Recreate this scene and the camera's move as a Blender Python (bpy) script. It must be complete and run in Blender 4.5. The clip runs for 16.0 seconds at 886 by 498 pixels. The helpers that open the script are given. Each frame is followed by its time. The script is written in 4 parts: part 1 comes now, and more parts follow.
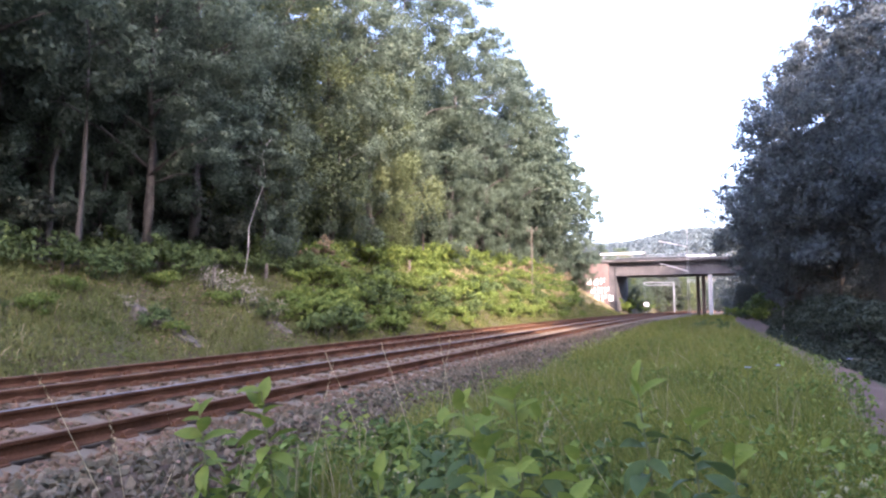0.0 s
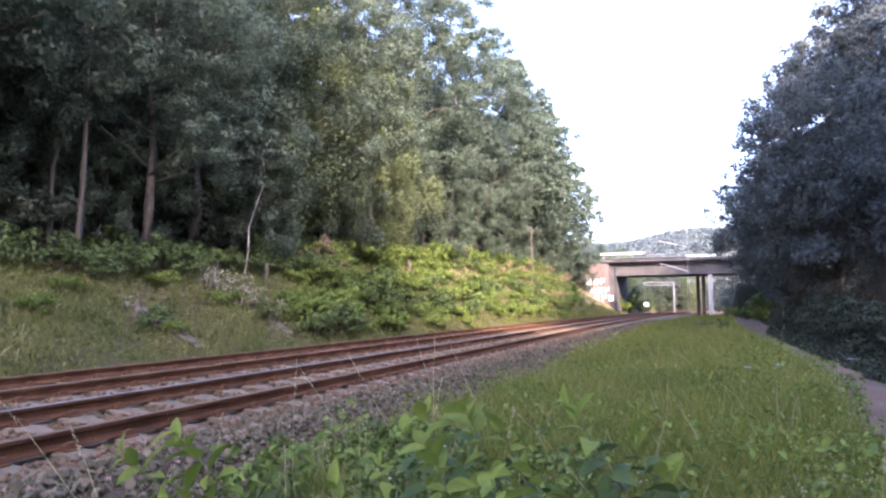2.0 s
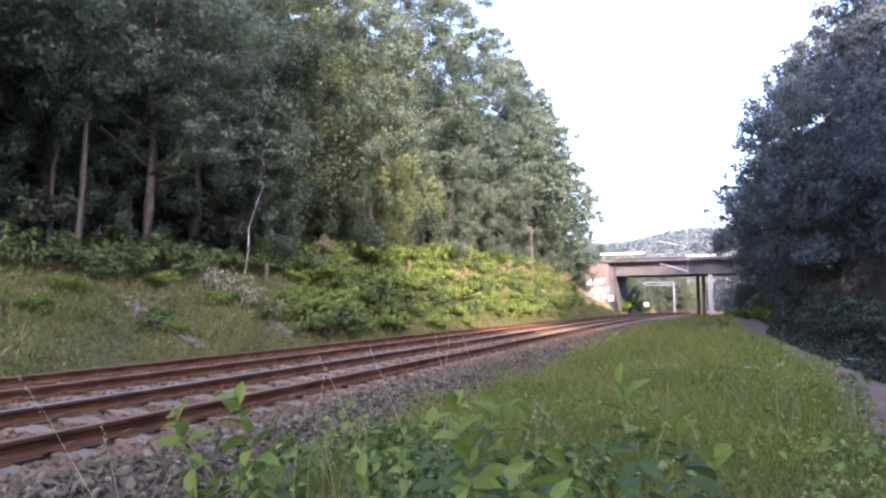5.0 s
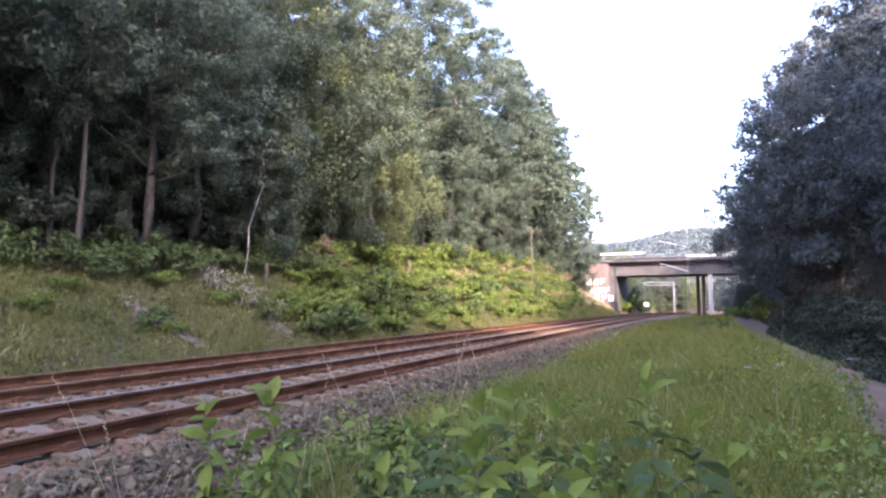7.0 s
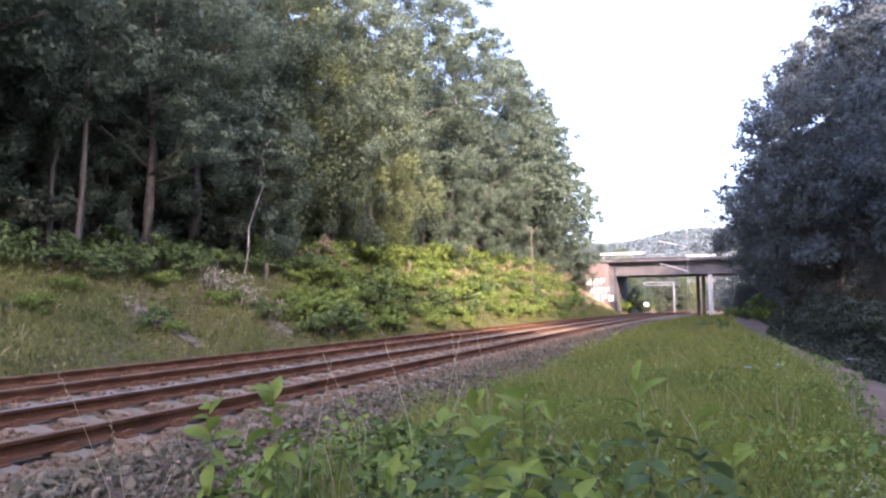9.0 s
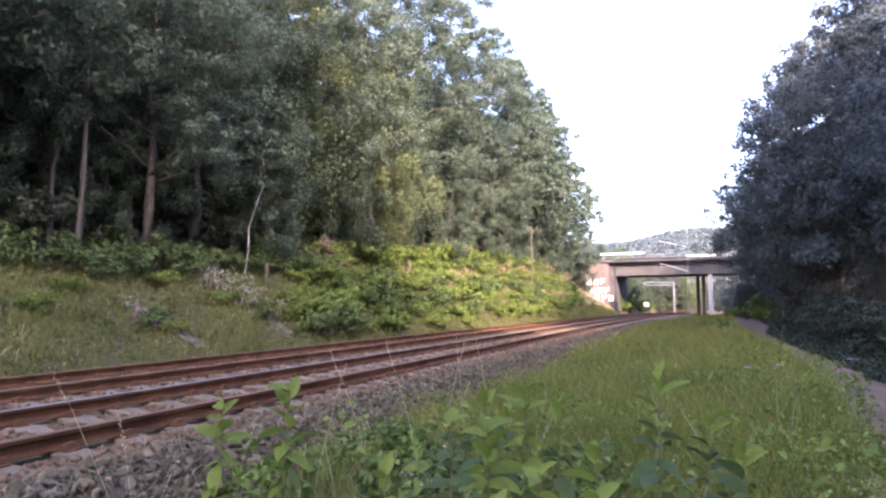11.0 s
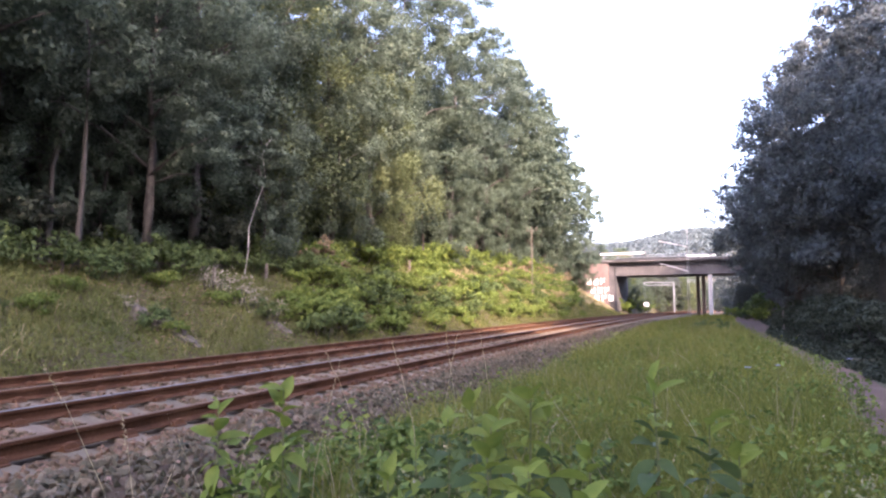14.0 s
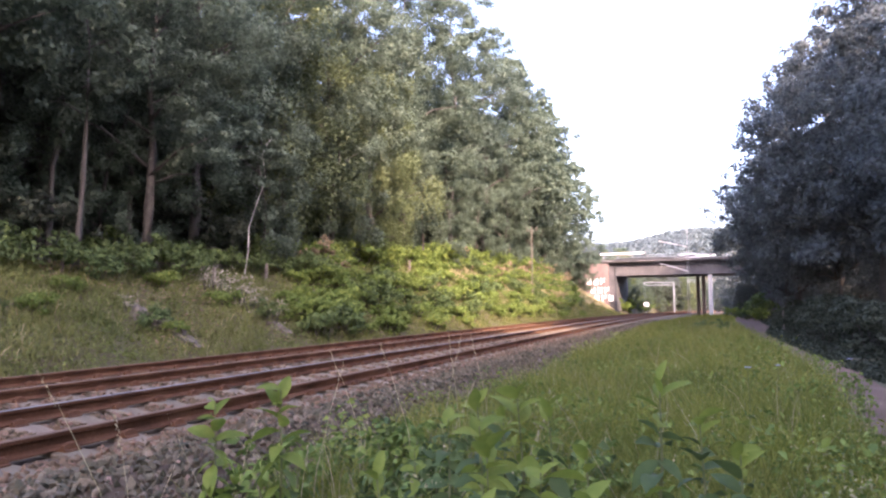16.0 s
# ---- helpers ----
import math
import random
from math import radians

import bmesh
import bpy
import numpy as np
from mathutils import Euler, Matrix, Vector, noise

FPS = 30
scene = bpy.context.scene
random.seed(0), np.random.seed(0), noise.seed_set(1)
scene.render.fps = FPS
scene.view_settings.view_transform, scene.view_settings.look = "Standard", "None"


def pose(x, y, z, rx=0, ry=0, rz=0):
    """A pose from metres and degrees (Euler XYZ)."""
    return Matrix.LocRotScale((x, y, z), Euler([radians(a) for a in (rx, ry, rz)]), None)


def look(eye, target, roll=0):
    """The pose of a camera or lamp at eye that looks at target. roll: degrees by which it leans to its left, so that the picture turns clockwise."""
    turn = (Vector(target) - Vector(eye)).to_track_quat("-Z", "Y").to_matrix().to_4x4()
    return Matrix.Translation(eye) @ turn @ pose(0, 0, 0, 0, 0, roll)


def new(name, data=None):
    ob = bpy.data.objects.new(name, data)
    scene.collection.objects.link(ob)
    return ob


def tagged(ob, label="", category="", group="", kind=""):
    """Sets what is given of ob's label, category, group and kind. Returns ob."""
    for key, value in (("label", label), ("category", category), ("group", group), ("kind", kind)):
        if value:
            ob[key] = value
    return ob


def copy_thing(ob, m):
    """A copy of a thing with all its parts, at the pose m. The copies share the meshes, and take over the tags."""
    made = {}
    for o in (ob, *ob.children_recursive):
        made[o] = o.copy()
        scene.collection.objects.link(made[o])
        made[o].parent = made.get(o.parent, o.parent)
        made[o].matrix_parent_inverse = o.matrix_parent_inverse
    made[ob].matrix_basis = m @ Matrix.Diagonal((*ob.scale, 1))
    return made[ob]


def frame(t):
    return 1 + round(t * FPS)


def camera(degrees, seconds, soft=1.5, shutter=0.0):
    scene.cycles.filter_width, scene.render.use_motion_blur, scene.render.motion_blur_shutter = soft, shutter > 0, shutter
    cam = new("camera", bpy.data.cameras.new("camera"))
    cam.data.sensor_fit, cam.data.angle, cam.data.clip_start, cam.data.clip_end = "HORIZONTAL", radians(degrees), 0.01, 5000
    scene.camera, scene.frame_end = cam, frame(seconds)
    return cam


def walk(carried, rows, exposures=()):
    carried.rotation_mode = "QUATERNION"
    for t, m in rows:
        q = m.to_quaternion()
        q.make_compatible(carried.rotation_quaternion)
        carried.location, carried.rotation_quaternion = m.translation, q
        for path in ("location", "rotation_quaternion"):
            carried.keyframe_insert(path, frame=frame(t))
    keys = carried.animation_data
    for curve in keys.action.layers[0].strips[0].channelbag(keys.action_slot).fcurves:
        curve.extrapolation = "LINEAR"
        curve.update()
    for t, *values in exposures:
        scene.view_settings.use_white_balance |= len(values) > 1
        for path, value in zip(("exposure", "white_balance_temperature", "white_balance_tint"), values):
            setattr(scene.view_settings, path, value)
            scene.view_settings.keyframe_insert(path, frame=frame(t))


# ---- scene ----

# camera: stands still on the grass strip beside the line
EYE = Vector((0.0, 0.0, 1.07))
YAW, PITCH = radians(21.2), math.atan(100 / 1150)
AHEAD = Vector((-math.sin(YAW) * math.cos(PITCH), math.cos(YAW) * math.cos(PITCH), math.sin(PITCH)))
cam = camera(68.57, 16.0, soft=2.35)
STAND = look(EYE, EYE + AHEAD)
walk(cam, [(0.0, STAND), (16.0, STAND)], exposures=[(0.0, 3.19, 6000, 34), (4.0, 3.17, 6000, 34), (9.0, 3.16, 6150, 36), (12.5, 3.13, 6300, 37), (16.0, 3.14, 6400, 38)])

# world and sun
SUN_AZ, SUN_EL = radians(138), radians(28)   # azimuth clockwise from +Y
world = bpy.data.worlds.new("sky")
scene.world = world
world.use_nodes = True
wn = world.node_tree
sky = wn.nodes.new("ShaderNodeTexSky")
sky.sky_type = "NISHITA"
sky.sun_disc = False
sky.sun_elevation, sky.sun_rotation = SUN_EL, SUN_AZ
sky.air_density, sky.dust_density, sky.ozone_density = 1.0, 2.8, 1.2
bg = wn.nodes["Background"]
bg.inputs["Strength"].default_value = 0.15
wn.links.new(sky.outputs["Color"], bg.inputs["Color"])
sun = new("sun", bpy.data.lights.new("sun", "SUN"))
sun.data.energy, sun.data.angle, sun.data.color = 1.65, radians(1.2), (1.0, 0.85, 0.62)
to_sun = Vector((math.sin(SUN_AZ) * math.cos(SUN_EL), math.cos(SUN_AZ) * math.cos(SUN_EL), math.sin(SUN_EL)))
sun.matrix_world = look(to_sun * 80, (0, 0, 0))


# ---- materials ----
def surface(name, colors, scale=6.0, fine=60.0, rough=0.85, metal=0.0, bump=0.3, fine_bump=0.02, island=0.0, per_object=0.0,
            translucent=0.0, spec=0.3):
    """A procedural surface: a ramp of colours over a coarse and a fine noise, with relief; island and per_object vary the brightness."""
    m = bpy.data.materials.new(name)
    m.use_nodes = True
    t = m.node_tree
    p, out = t.nodes["Principled BSDF"], t.nodes["Material Output"]
    N, L = t.nodes.new, t.links.new
    co = N("ShaderNodeTexCoord")
    big, small = N("ShaderNodeTexNoise"), N("ShaderNodeTexNoise")
    big.inputs["Scale"].default_value, big.inputs["Detail"].default_value = scale, 5
    small.inputs["Scale"].default_value, small.inputs["Detail"].default_value = fine, 4
    L(co.outputs["Object"], big.inputs["Vector"]), L(co.outputs["Object"], small.inputs["Vector"])
    mix = N("ShaderNodeMath")
    mix.operation = "MULTIPLY_ADD"
    mix.inputs[1].default_value = 0.35
    L(small.outputs["Fac"], mix.inputs[0])
    sub = N("ShaderNodeMath")
    sub.operation = "MULTIPLY"
    sub.inputs[1].default_value = 0.68
    L(big.outputs["Fac"], sub.inputs[0]), L(sub.outputs[0], mix.inputs[2])
    fac = mix.outputs[0]
    ramp = N("ShaderNodeValToRGB")
    e = ramp.color_ramp.elements
    e[0].position, e[1].position = 0.3, 0.72
    e[0].color, e[1].color = (*colors[0], 1), (*colors[-1], 1)
    for k, c in enumerate(colors[1:-1]):
        x = e.new(0.3 + 0.42 * (k + 1) / (len(colors) - 1))
        x.color = (*c, 1)
    L(fac, ramp.inputs["Fac"])
    color = ramp.outputs["Color"]
    for amount, node, socket in ((island, "ShaderNodeNewGeometry", "Random Per Island"), (per_object, "ShaderNodeObjectInfo", "Random")):
        if amount:
            src, mr, hv = N(node), N("ShaderNodeMapRange"), N("ShaderNodeHueSaturation")
            mr.inputs["To Min"].default_value, mr.inputs["To Max"].default_value = 1 - amount, 1 + amount
            L(src.outputs[socket], mr.inputs["Value"]), L(mr.outputs[0], hv.inputs["Value"]), L(color, hv.inputs["Color"])
            mh = N("ShaderNodeMapRange")
            mh.inputs["To Min"].default_value, mh.inputs["To Max"].default_value = 0.5 + amount * 0.05, 0.5 - amount * 0.05
            L(src.outputs[socket], mh.inputs["Value"]), L(mh.outputs[0], hv.inputs["Hue"])
            color = hv.outputs["Color"]
    L(color, p.inputs["Base Color"])
    p.inputs["Roughness"].default_value, p.inputs["Metallic"].default_value = rough, metal
    p.inputs["Specular IOR Level"].default_value = spec
    if bump:
        b = N("ShaderNodeBump")
        b.inputs["Strength"].default_value, b.inputs["Distance"].default_value = bump, fine_bump
        L(fac, b.inputs["Height"]), L(b.outputs["Normal"], p.inputs["Normal"])
    if translucent:
        tr, ms = N("ShaderNodeBsdfTranslucent"), N("ShaderNodeMixShader")
        ms.inputs["Fac"].default_value = translucent
        L(color, tr.inputs["Color"]), L(p.outputs[0], ms.inputs[1]), L(tr.outputs[0], ms.inputs[2]), L(ms.outputs[0], out.inputs["Surface"])
    return m


def leafy(name, a, b, translucent=0.25, island=0.35, per_object=0.12, rough=0.65):
    return surface(name, [a, b], scale=0.5, fine=5, rough=rough, bump=0, island=island, per_object=per_object, translucent=translucent, spec=0.18)


M_SOIL = surface("soil_and_litter", [(0.045, 0.038, 0.02), (0.085, 0.072, 0.036), (0.062, 0.08, 0.024)], 0.7, 14, bump=0.6, fine_bump=0.05)
M_PATH = surface("trodden_path", [(0.075, 0.045, 0.029), (0.17, 0.108, 0.072)], 0.8, 25, bump=0.5, fine_bump=0.03)
M_BALLAST = surface("ballast_stone", [(0.105, 0.074, 0.045), (0.27, 0.21, 0.135)], 8, 60, bump=0.5, island=0.55, per_object=0.45)
M_RUSTSTONE = surface("rust_dusted_stone", [(0.09, 0.055, 0.029), (0.195, 0.133, 0.075)], 8, 60, bump=0.4, island=0.4)
M_BED = surface("ballast_bed", [(0.058, 0.037, 0.021), (0.145, 0.10, 0.058)], 3, 26, bump=1.0, fine_bump=0.06)
M_RUST = surface("rusted_steel", [(0.045, 0.021, 0.010), (0.098, 0.044, 0.021), (0.155, 0.077, 0.038)], 2, 50, rough=0.85, metal=0.0, bump=0.3, spec=0.15)
M_RAILTOP = surface("worn_rail_head", [(0.15, 0.135, 0.115), (0.26, 0.24, 0.21)], 2, 70, rough=0.65, metal=0.55, bump=0.1)
M_DULLTOP = surface("dull_rail_head", [(0.105, 0.064, 0.036), (0.18, 0.115, 0.07)], 2, 60, rough=0.8, metal=0.0, bump=0.2)
M_SLEEPER = surface("weathered_concrete_sleeper", [(0.11, 0.08, 0.05), (0.265, 0.205, 0.135)], 4, 50, bump=0.4, per_object=0.15)
M_CONCRETE = surface("bridge_concrete", [(0.055, 0.052, 0.053), (0.10, 0.094, 0.093), (0.15, 0.14, 0.135)], 0.6, 9, bump=0.3)
M_PALE = surface("pale_concrete", [(0.50, 0.47, 0.44), (0.68, 0.64, 0.60)], 0.8, 12, bump=0.2)
M_PINK = surface("reddish_concrete", [(0.13, 0.09, 0.08), (0.22, 0.165, 0.15)], 0.8, 12, bump=0.2)
M_WHITE = surface("white_paint", [(0.72, 0.72, 0.70), (0.82, 0.82, 0.80)], 1.5, 20, rough=0.5, bump=0.05)
M_STEEL = surface("galvanised_steel", [(0.28, 0.29, 0.30), (0.42, 0.43, 0.44)], 3, 40, rough=0.5, metal=0.6, bump=0.1)
M_DARKSTEEL = surface("dark_steel", [(0.05, 0.055, 0.06), (0.09, 0.095, 0.1)], 3, 40, rough=0.55, metal=0.4, bump=0.1)
M_BARK = surface("grey_brown_bark", [(0.035, 0.03, 0.025), (0.095, 0.085, 0.072)], 5, 40, bump=0.9, fine_bump=0.04)
M_BIRCH = surface("pale_bark", [(0.16, 0.14, 0.12), (0.42, 0.40, 0.36), (0.52, 0.50, 0.46)], 5, 30, bump=0.4)
M_STUMP = surface("dead_grey_wood", [(0.10, 0.088, 0.07), (0.23, 0.20, 0.16)], 5, 40, bump=0.6)
M_ROCK = surface("grey_rock", [(0.06, 0.052, 0.038), (0.165, 0.145, 0.11)], 2.5, 24, bump=0.8, fine_bump=0.05)
# both tree greens carry extra blue, haze mixed into the leaf colour
M_LEAF = leafy("hazed_oak_leaves", (0.070, 0.102, 0.068), (0.116, 0.150, 0.098), translucent=0.38)
M_LEAF_B = leafy("hazed_beech_leaves", (0.066, 0.098, 0.072), (0.110, 0.144, 0.100), translucent=0.38)
M_LEAF_Y = leafy("yellow_green_leaves", (0.080, 0.110, 0.046), (0.130, 0.154, 0.068))
# lifted blue-grey: veiling glare over the path-side trees, painted into the leaves
M_LEAF_D = leafy("haze_lifted_leaves", (0.084, 0.100, 0.094), (0.132, 0.148, 0.138), translucent=0.35)
# darkened green: the shade beneath the trees is put into this colour
M_SHRUB = leafy("shade_darkened_leaves", (0.034, 0.044, 0.028), (0.06, 0.072, 0.044))
M_BRAMBLE = leafy("bramble_leaves", (0.092, 0.148, 0.030), (0.170, 0.218, 0.048))
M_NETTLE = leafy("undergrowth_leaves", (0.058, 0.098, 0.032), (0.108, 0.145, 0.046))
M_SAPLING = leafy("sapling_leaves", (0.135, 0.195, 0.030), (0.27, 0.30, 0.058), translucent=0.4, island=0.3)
M_STEM = surface("green_stem", [(0.10, 0.13, 0.05), (0.17, 0.16, 0.07)], 20, 90, bump=0.1)
M_GRASS = leafy("fresh_grass", (0.068, 0.098, 0.014), (0.272, 0.285, 0.052), translucent=0.38, island=0.33, per_object=0)
M_TUFT = leafy("tufted_grass", (0.085, 0.116, 0.020), (0.262, 0.255, 0.060), translucent=0.35, island=0.35, per_object=0)
M_BANKHERB = leafy("bank_herb_leaves", (0.078, 0.112, 0.028), (0.165, 0.182, 0.056))
M_BANKGRASS = leafy("bank_grass", (0.080, 0.108, 0.027), (0.205, 0.200, 0.066), translucent=0.25, island=0.22, per_object=0)
M_STRAW = leafy("dry_grass", (0.30, 0.25, 0.13), (0.46, 0.40, 0.24), translucent=0.2, island=0.3)
M_DRYBUSH = leafy("withered_leaves", (0.17, 0.125, 0.075), (0.28, 0.22, 0.135), translucent=0.2)
M_BLOSSOM = leafy("pale_seed_heads", (0.25, 0.23, 0.165), (0.44, 0.40, 0.31), translucent=0.2)
M_UMBEL = leafy("cream_florets", (0.25, 0.245, 0.12), (0.40, 0.38, 0.21), translucent=0.3)
M_PETAL = leafy("pale_violet_petals", (0.34, 0.34, 0.55), (0.50, 0.50, 0.68))
# blue-grey tint: the distance haze is painted into the leaf colour
M_HILL = leafy("haze_tinted_wood", (0.085, 0.112, 0.115), (0.10, 0.13, 0.132), translucent=0.1, island=0.12)


# ---- building helpers ----
def link_mesh(name, me, parent=None, label=""):
    ob = new(name, me)
    if parent is not None:
        ob.parent = parent
    if label:
        tagged(ob, label)
    return ob


def part(name, bm, material, parent=None, label="", smooth=False):
    """Links a bmesh as one mesh object under a thing or a part."""
    me = bpy.data.meshes.new(name)
    bm.to_mesh(me)
    bm.free()
    for m in material if isinstance(material, (list, tuple)) else [material]:
        me.materials.append(m)
    if smooth:
        me.shade_smooth()
    return link_mesh(name, me, parent, label)


def mesh_of(name, verts, faces, material):
    """A mesh from numpy arrays: verts (n, 3), faces (m, k)."""
    me = bpy.data.meshes.new(name)
    verts, faces = np.asarray(verts, np.float32), np.asarray(faces, np.int32)
    k = faces.shape[1]
    me.vertices.add(len(verts)), me.loops.add(faces.size), me.polygons.add(len(faces))
    me.vertices.foreach_set("co", verts.ravel())
    me.loops.foreach_set("vertex_index", faces.ravel())
    me.polygons.foreach_set("loop_start", np.arange(0, faces.size, k, dtype=np.int32))
    me.update(calc_edges=True)
    me.validate()
    me.materials.append(material)
    return me


def box(bm, x0, x1, y0, y1, z0, z1, bevel=0.0):
    geo = bmesh.ops.create_cube(bm, size=1.0, matrix=Matrix.Translation(((x0 + x1) / 2, (y0 + y1) / 2, (z0 + z1) / 2))
                                @ Matrix.Diagonal((x1 - x0, y1 - y0, z1 - z0, 1)))
    if bevel:
        edges = {e for v in geo["verts"] for e in v.link_edges}
        bmesh.ops.bevel(bm, geom=list(edges), offset=bevel, segments=1, affect="EDGES")
    return bm


def tube(bm, points, radii, sides=7):
    """A tapered tube along points."""
    rings = []
    for i, p in enumerate(points):
        p = Vector(p)
        d = Vector(points[min(i + 1, len(points) - 1)]) - Vector(points[max(i - 1, 0)])
        q = d.to_track_quat("Z", "Y")
        rings.append([bm.verts.new(p + q @ Vector((math.cos(a) * radii[i], math.sin(a) * radii[i], 0)))
                      for a in (2 * math.pi * k / sides for k in range(sides))])
    for a, b in zip(rings, rings[1:]):
        for k in range(sides):
            bm.faces.new((a[k], a[(k + 1) % sides], b[(k + 1) % sides], b[k]))
    bm.faces.new(rings[-1]), bm.faces.new(rings[0][::-1])
    return bm


def unit(v):
    return v / np.maximum(np.linalg.norm(v, axis=-1, keepdims=True), 1e-6)


def leaf_arrays(P, N, S, rng, slim=0.58, fold=0.12):
    """Folded leaves at P, facing N, of length S: verts and triangles."""
    n = len(P)
    N = unit(N)
    T = unit(np.cross(N, rng.normal(size=(n, 3))))
    B = np.cross(N, T)
    S = np.asarray(S).reshape(-1, 1)
    v = np.empty((n, 4, 3))
    v[:, 0] = P - T * S * 0.5
    v[:, 1] = P + B * S * slim * 0.5 + N * S * fold
    v[:, 2] = P + T * S * 0.5 - N * S * 0.1
    v[:, 3] = P - B * S * slim * 0.5 + N * S * fold
    i = np.arange(n)[:, None] * 4
    f = np.concatenate([i + [0, 2, 1], i + [0, 3, 2]], 1).reshape(-1, 3)
    return v.reshape(-1, 3), f


def lobe_leaves(lobes, per_area, size, rng, droop=0.0):
    """Leaves in clumps over lobes (x, y, z, r, flat): points, normals, sizes."""
    P, N, S = [], [], []
    for x, y, z, r, flat in lobes:
        clumps = max(5, int(5 * r * r))
        d = unit(rng.normal(size=(clumps, 3)) + [0, 0, 0.25])
        c = d * r * rng.uniform(0.6, 1.05, (clumps, 1)) * [1, 1, flat]
        k = max(3, int(per_area * 12.5 * r * r / clumps))
        off = rng.normal(size=(clumps, k, 3)) * r * 0.185 * [1, 1, 0.6 + droop]
        p = c[:, None] + off
        if droop:
            p[..., 2] -= np.abs(rng.normal(size=(clumps, k))) * droop
        p = p.reshape(-1, 3)
        nrm = unit(p) * 0.4 + unit(off.reshape(-1, 3)) * 0.8 + rng.normal(size=p.shape) * 0.22 + [0, 0, 0.35]
        P.append(p + [x, y, z]), N.append(nrm), S.append(size * rng.uniform(0.6, 1.3, len(p)))
    return np.concatenate(P), np.concatenate(N), np.concatenate(S)


def make_tree(seed, height, spread, clear, leaf, size, density, bark, label, lobes=30, droop=0.0, trunk_r=0.22, lean=(0, 0), category="tree"):
    """A tree at the origin: trunk with limbs, and a crown of clumped leaves over uneven lobes."""
    rng = np.random.default_rng(seed)
    root = tagged(new("tree"), label, category)
    bm = bmesh.new()
    pts, k = [], 7
    for i in range(k):
        u = i / (k - 1)
        pts.append((lean[0] * u + rng.normal() * 0.12 * (i > 0), lean[1] * u + rng.normal() * 0.12 * (i > 0), u * height * 0.86 - (0.3 if i == 0 else 0)))
    tube(bm, pts, [trunk_r * (1.25 if i == 0 else 1 - 0.85 * i / (k - 1)) for i in range(k)], 8)
    blobs = []
    for i in range(lobes):
        u = (i + 0.5) / lobes
        z = clear + (height - clear) * u
        belly = math.sin(math.pi * min(1, 0.16 + 0.80 * u)) ** 0.7
        a = i * 2.4 + rng.uniform(-0.5, 0.5)
        rad = spread * belly * rng.uniform(0.35, 0.95)
        r = spread * rng.uniform(0.25, 0.41) * (0.65 + 0.4 * belly)
        x, y = math.cos(a) * rad + lean[0] * u, math.sin(a) * rad + lean[1] * u
        blobs.append((x, y, z - r * 0.4, r, rng.uniform(0.6, 0.85)))
        if i % 2 == 0:
            zz = max(clear * 0.55, z - rad * 0.7)
            s = Vector((lean[0] * zz / height, lean[1] * zz / height, min(zz, height * 0.8)))
            e = Vector((x, y, z - r * 0.4))
            mid = s.lerp(e, 0.5) + Vector((0, 0, 0.12 * rad))
            w = trunk_r * (1 - 0.8 * zz / height) * 0.45
            tube(bm, [s, mid, e], [w, w * 0.65, w * 0.2], 5)
    part("trunk", bm, bark, root, smooth=True)
    P, N, S = lobe_leaves(blobs, density, size, rng, droop)
    v, f = leaf_arrays(P, N, S, rng)
    link_mesh("crown", mesh_of("crown", v, f, leaf), root)
    return root


def make_bush(seed, width, height, leaf, size, count, label, category="bush", stems=6, stem_mat=None, name="bush"):
    rng = np.random.default_rng(seed)
    root = tagged(new(name), label, category)
    bm = bmesh.new()
    lobes = []
    for i in range(stems):
        a, rad = i * 2.4 + rng.uniform(-0.4, 0.4), width * 0.36 * math.sqrt((i + 0.5) / stems)
        x, y, z = math.cos(a) * rad, math.sin(a) * rad, height * rng.uniform(0.4, 0.78)
        tube(bm, [(x * 0.25, y * 0.25, -0.1), (x * 0.7, y * 0.7, z * 0.55), (x, y, z)], [0.018, 0.013, 0.005], 5)
        lobes.append((x, y, z, width * rng.uniform(0.2, 0.3), min(1.2, height / width)))
    lobes.append((0, 0, height * 0.35, width * 0.36, min(1.0, height / width)))
    tagged(part("branchwork", bm, stem_mat or M_BARK, root), kind="stuff")
    area = sum(12.5 * l[3] ** 2 for l in lobes)
    P, N, S = lobe_leaves(lobes, count / area, size, rng)
    P[:, 2] = np.abs(P[:, 2])
    v, f = leaf_arrays(P, N, S, rng)
    link_mesh("foliage", mesh_of("foliage", v, f, leaf), root)
    return root


def blades(P, H, W, rng, lean=0.6, wind=(-0.12, 0.0)):
    """Grass blades at P: bent three-point ribbons."""
    n = len(P)
    a = rng.uniform(0, 2 * np.pi, n)
    side = np.stack([np.cos(a), np.sin(a), np.zeros(n)], 1) * W[:, None] * 0.5
    b = rng.uniform(0, 2 * np.pi, n)
    bend = np.stack([np.cos(b) * lean + wind[0], np.sin(b) * lean + wind[1], np.zeros(n)], 1) * H[:, None] * rng.uniform(0.3, 1.2, (n, 1))
    up = np.array([0, 0, 1.0]) * H[:, None]
    mid, tip = P + up * 0.55 + bend * 0.35, P + up * rng.uniform(0.85, 1, (n, 1)) + bend
    v = np.stack([P - side, P + side, mid + side * 0.8, mid - side * 0.8, tip], 1)
    i = np.arange(n)[:, None] * 5
    f = np.concatenate([i + [0, 1, 2], i + [0, 2, 3], i + [3, 2, 4]], 1).reshape(-1, 3)
    return v.reshape(-1, 3), f


# ---- ground ----
def bend_right(y):
    """The line's shift to the right along its curve."""
    return np.where(np.asarray(y) > 30, (np.maximum(np.asarray(y), 30) - 30.0) ** 2 / 1500.0, 0.0)


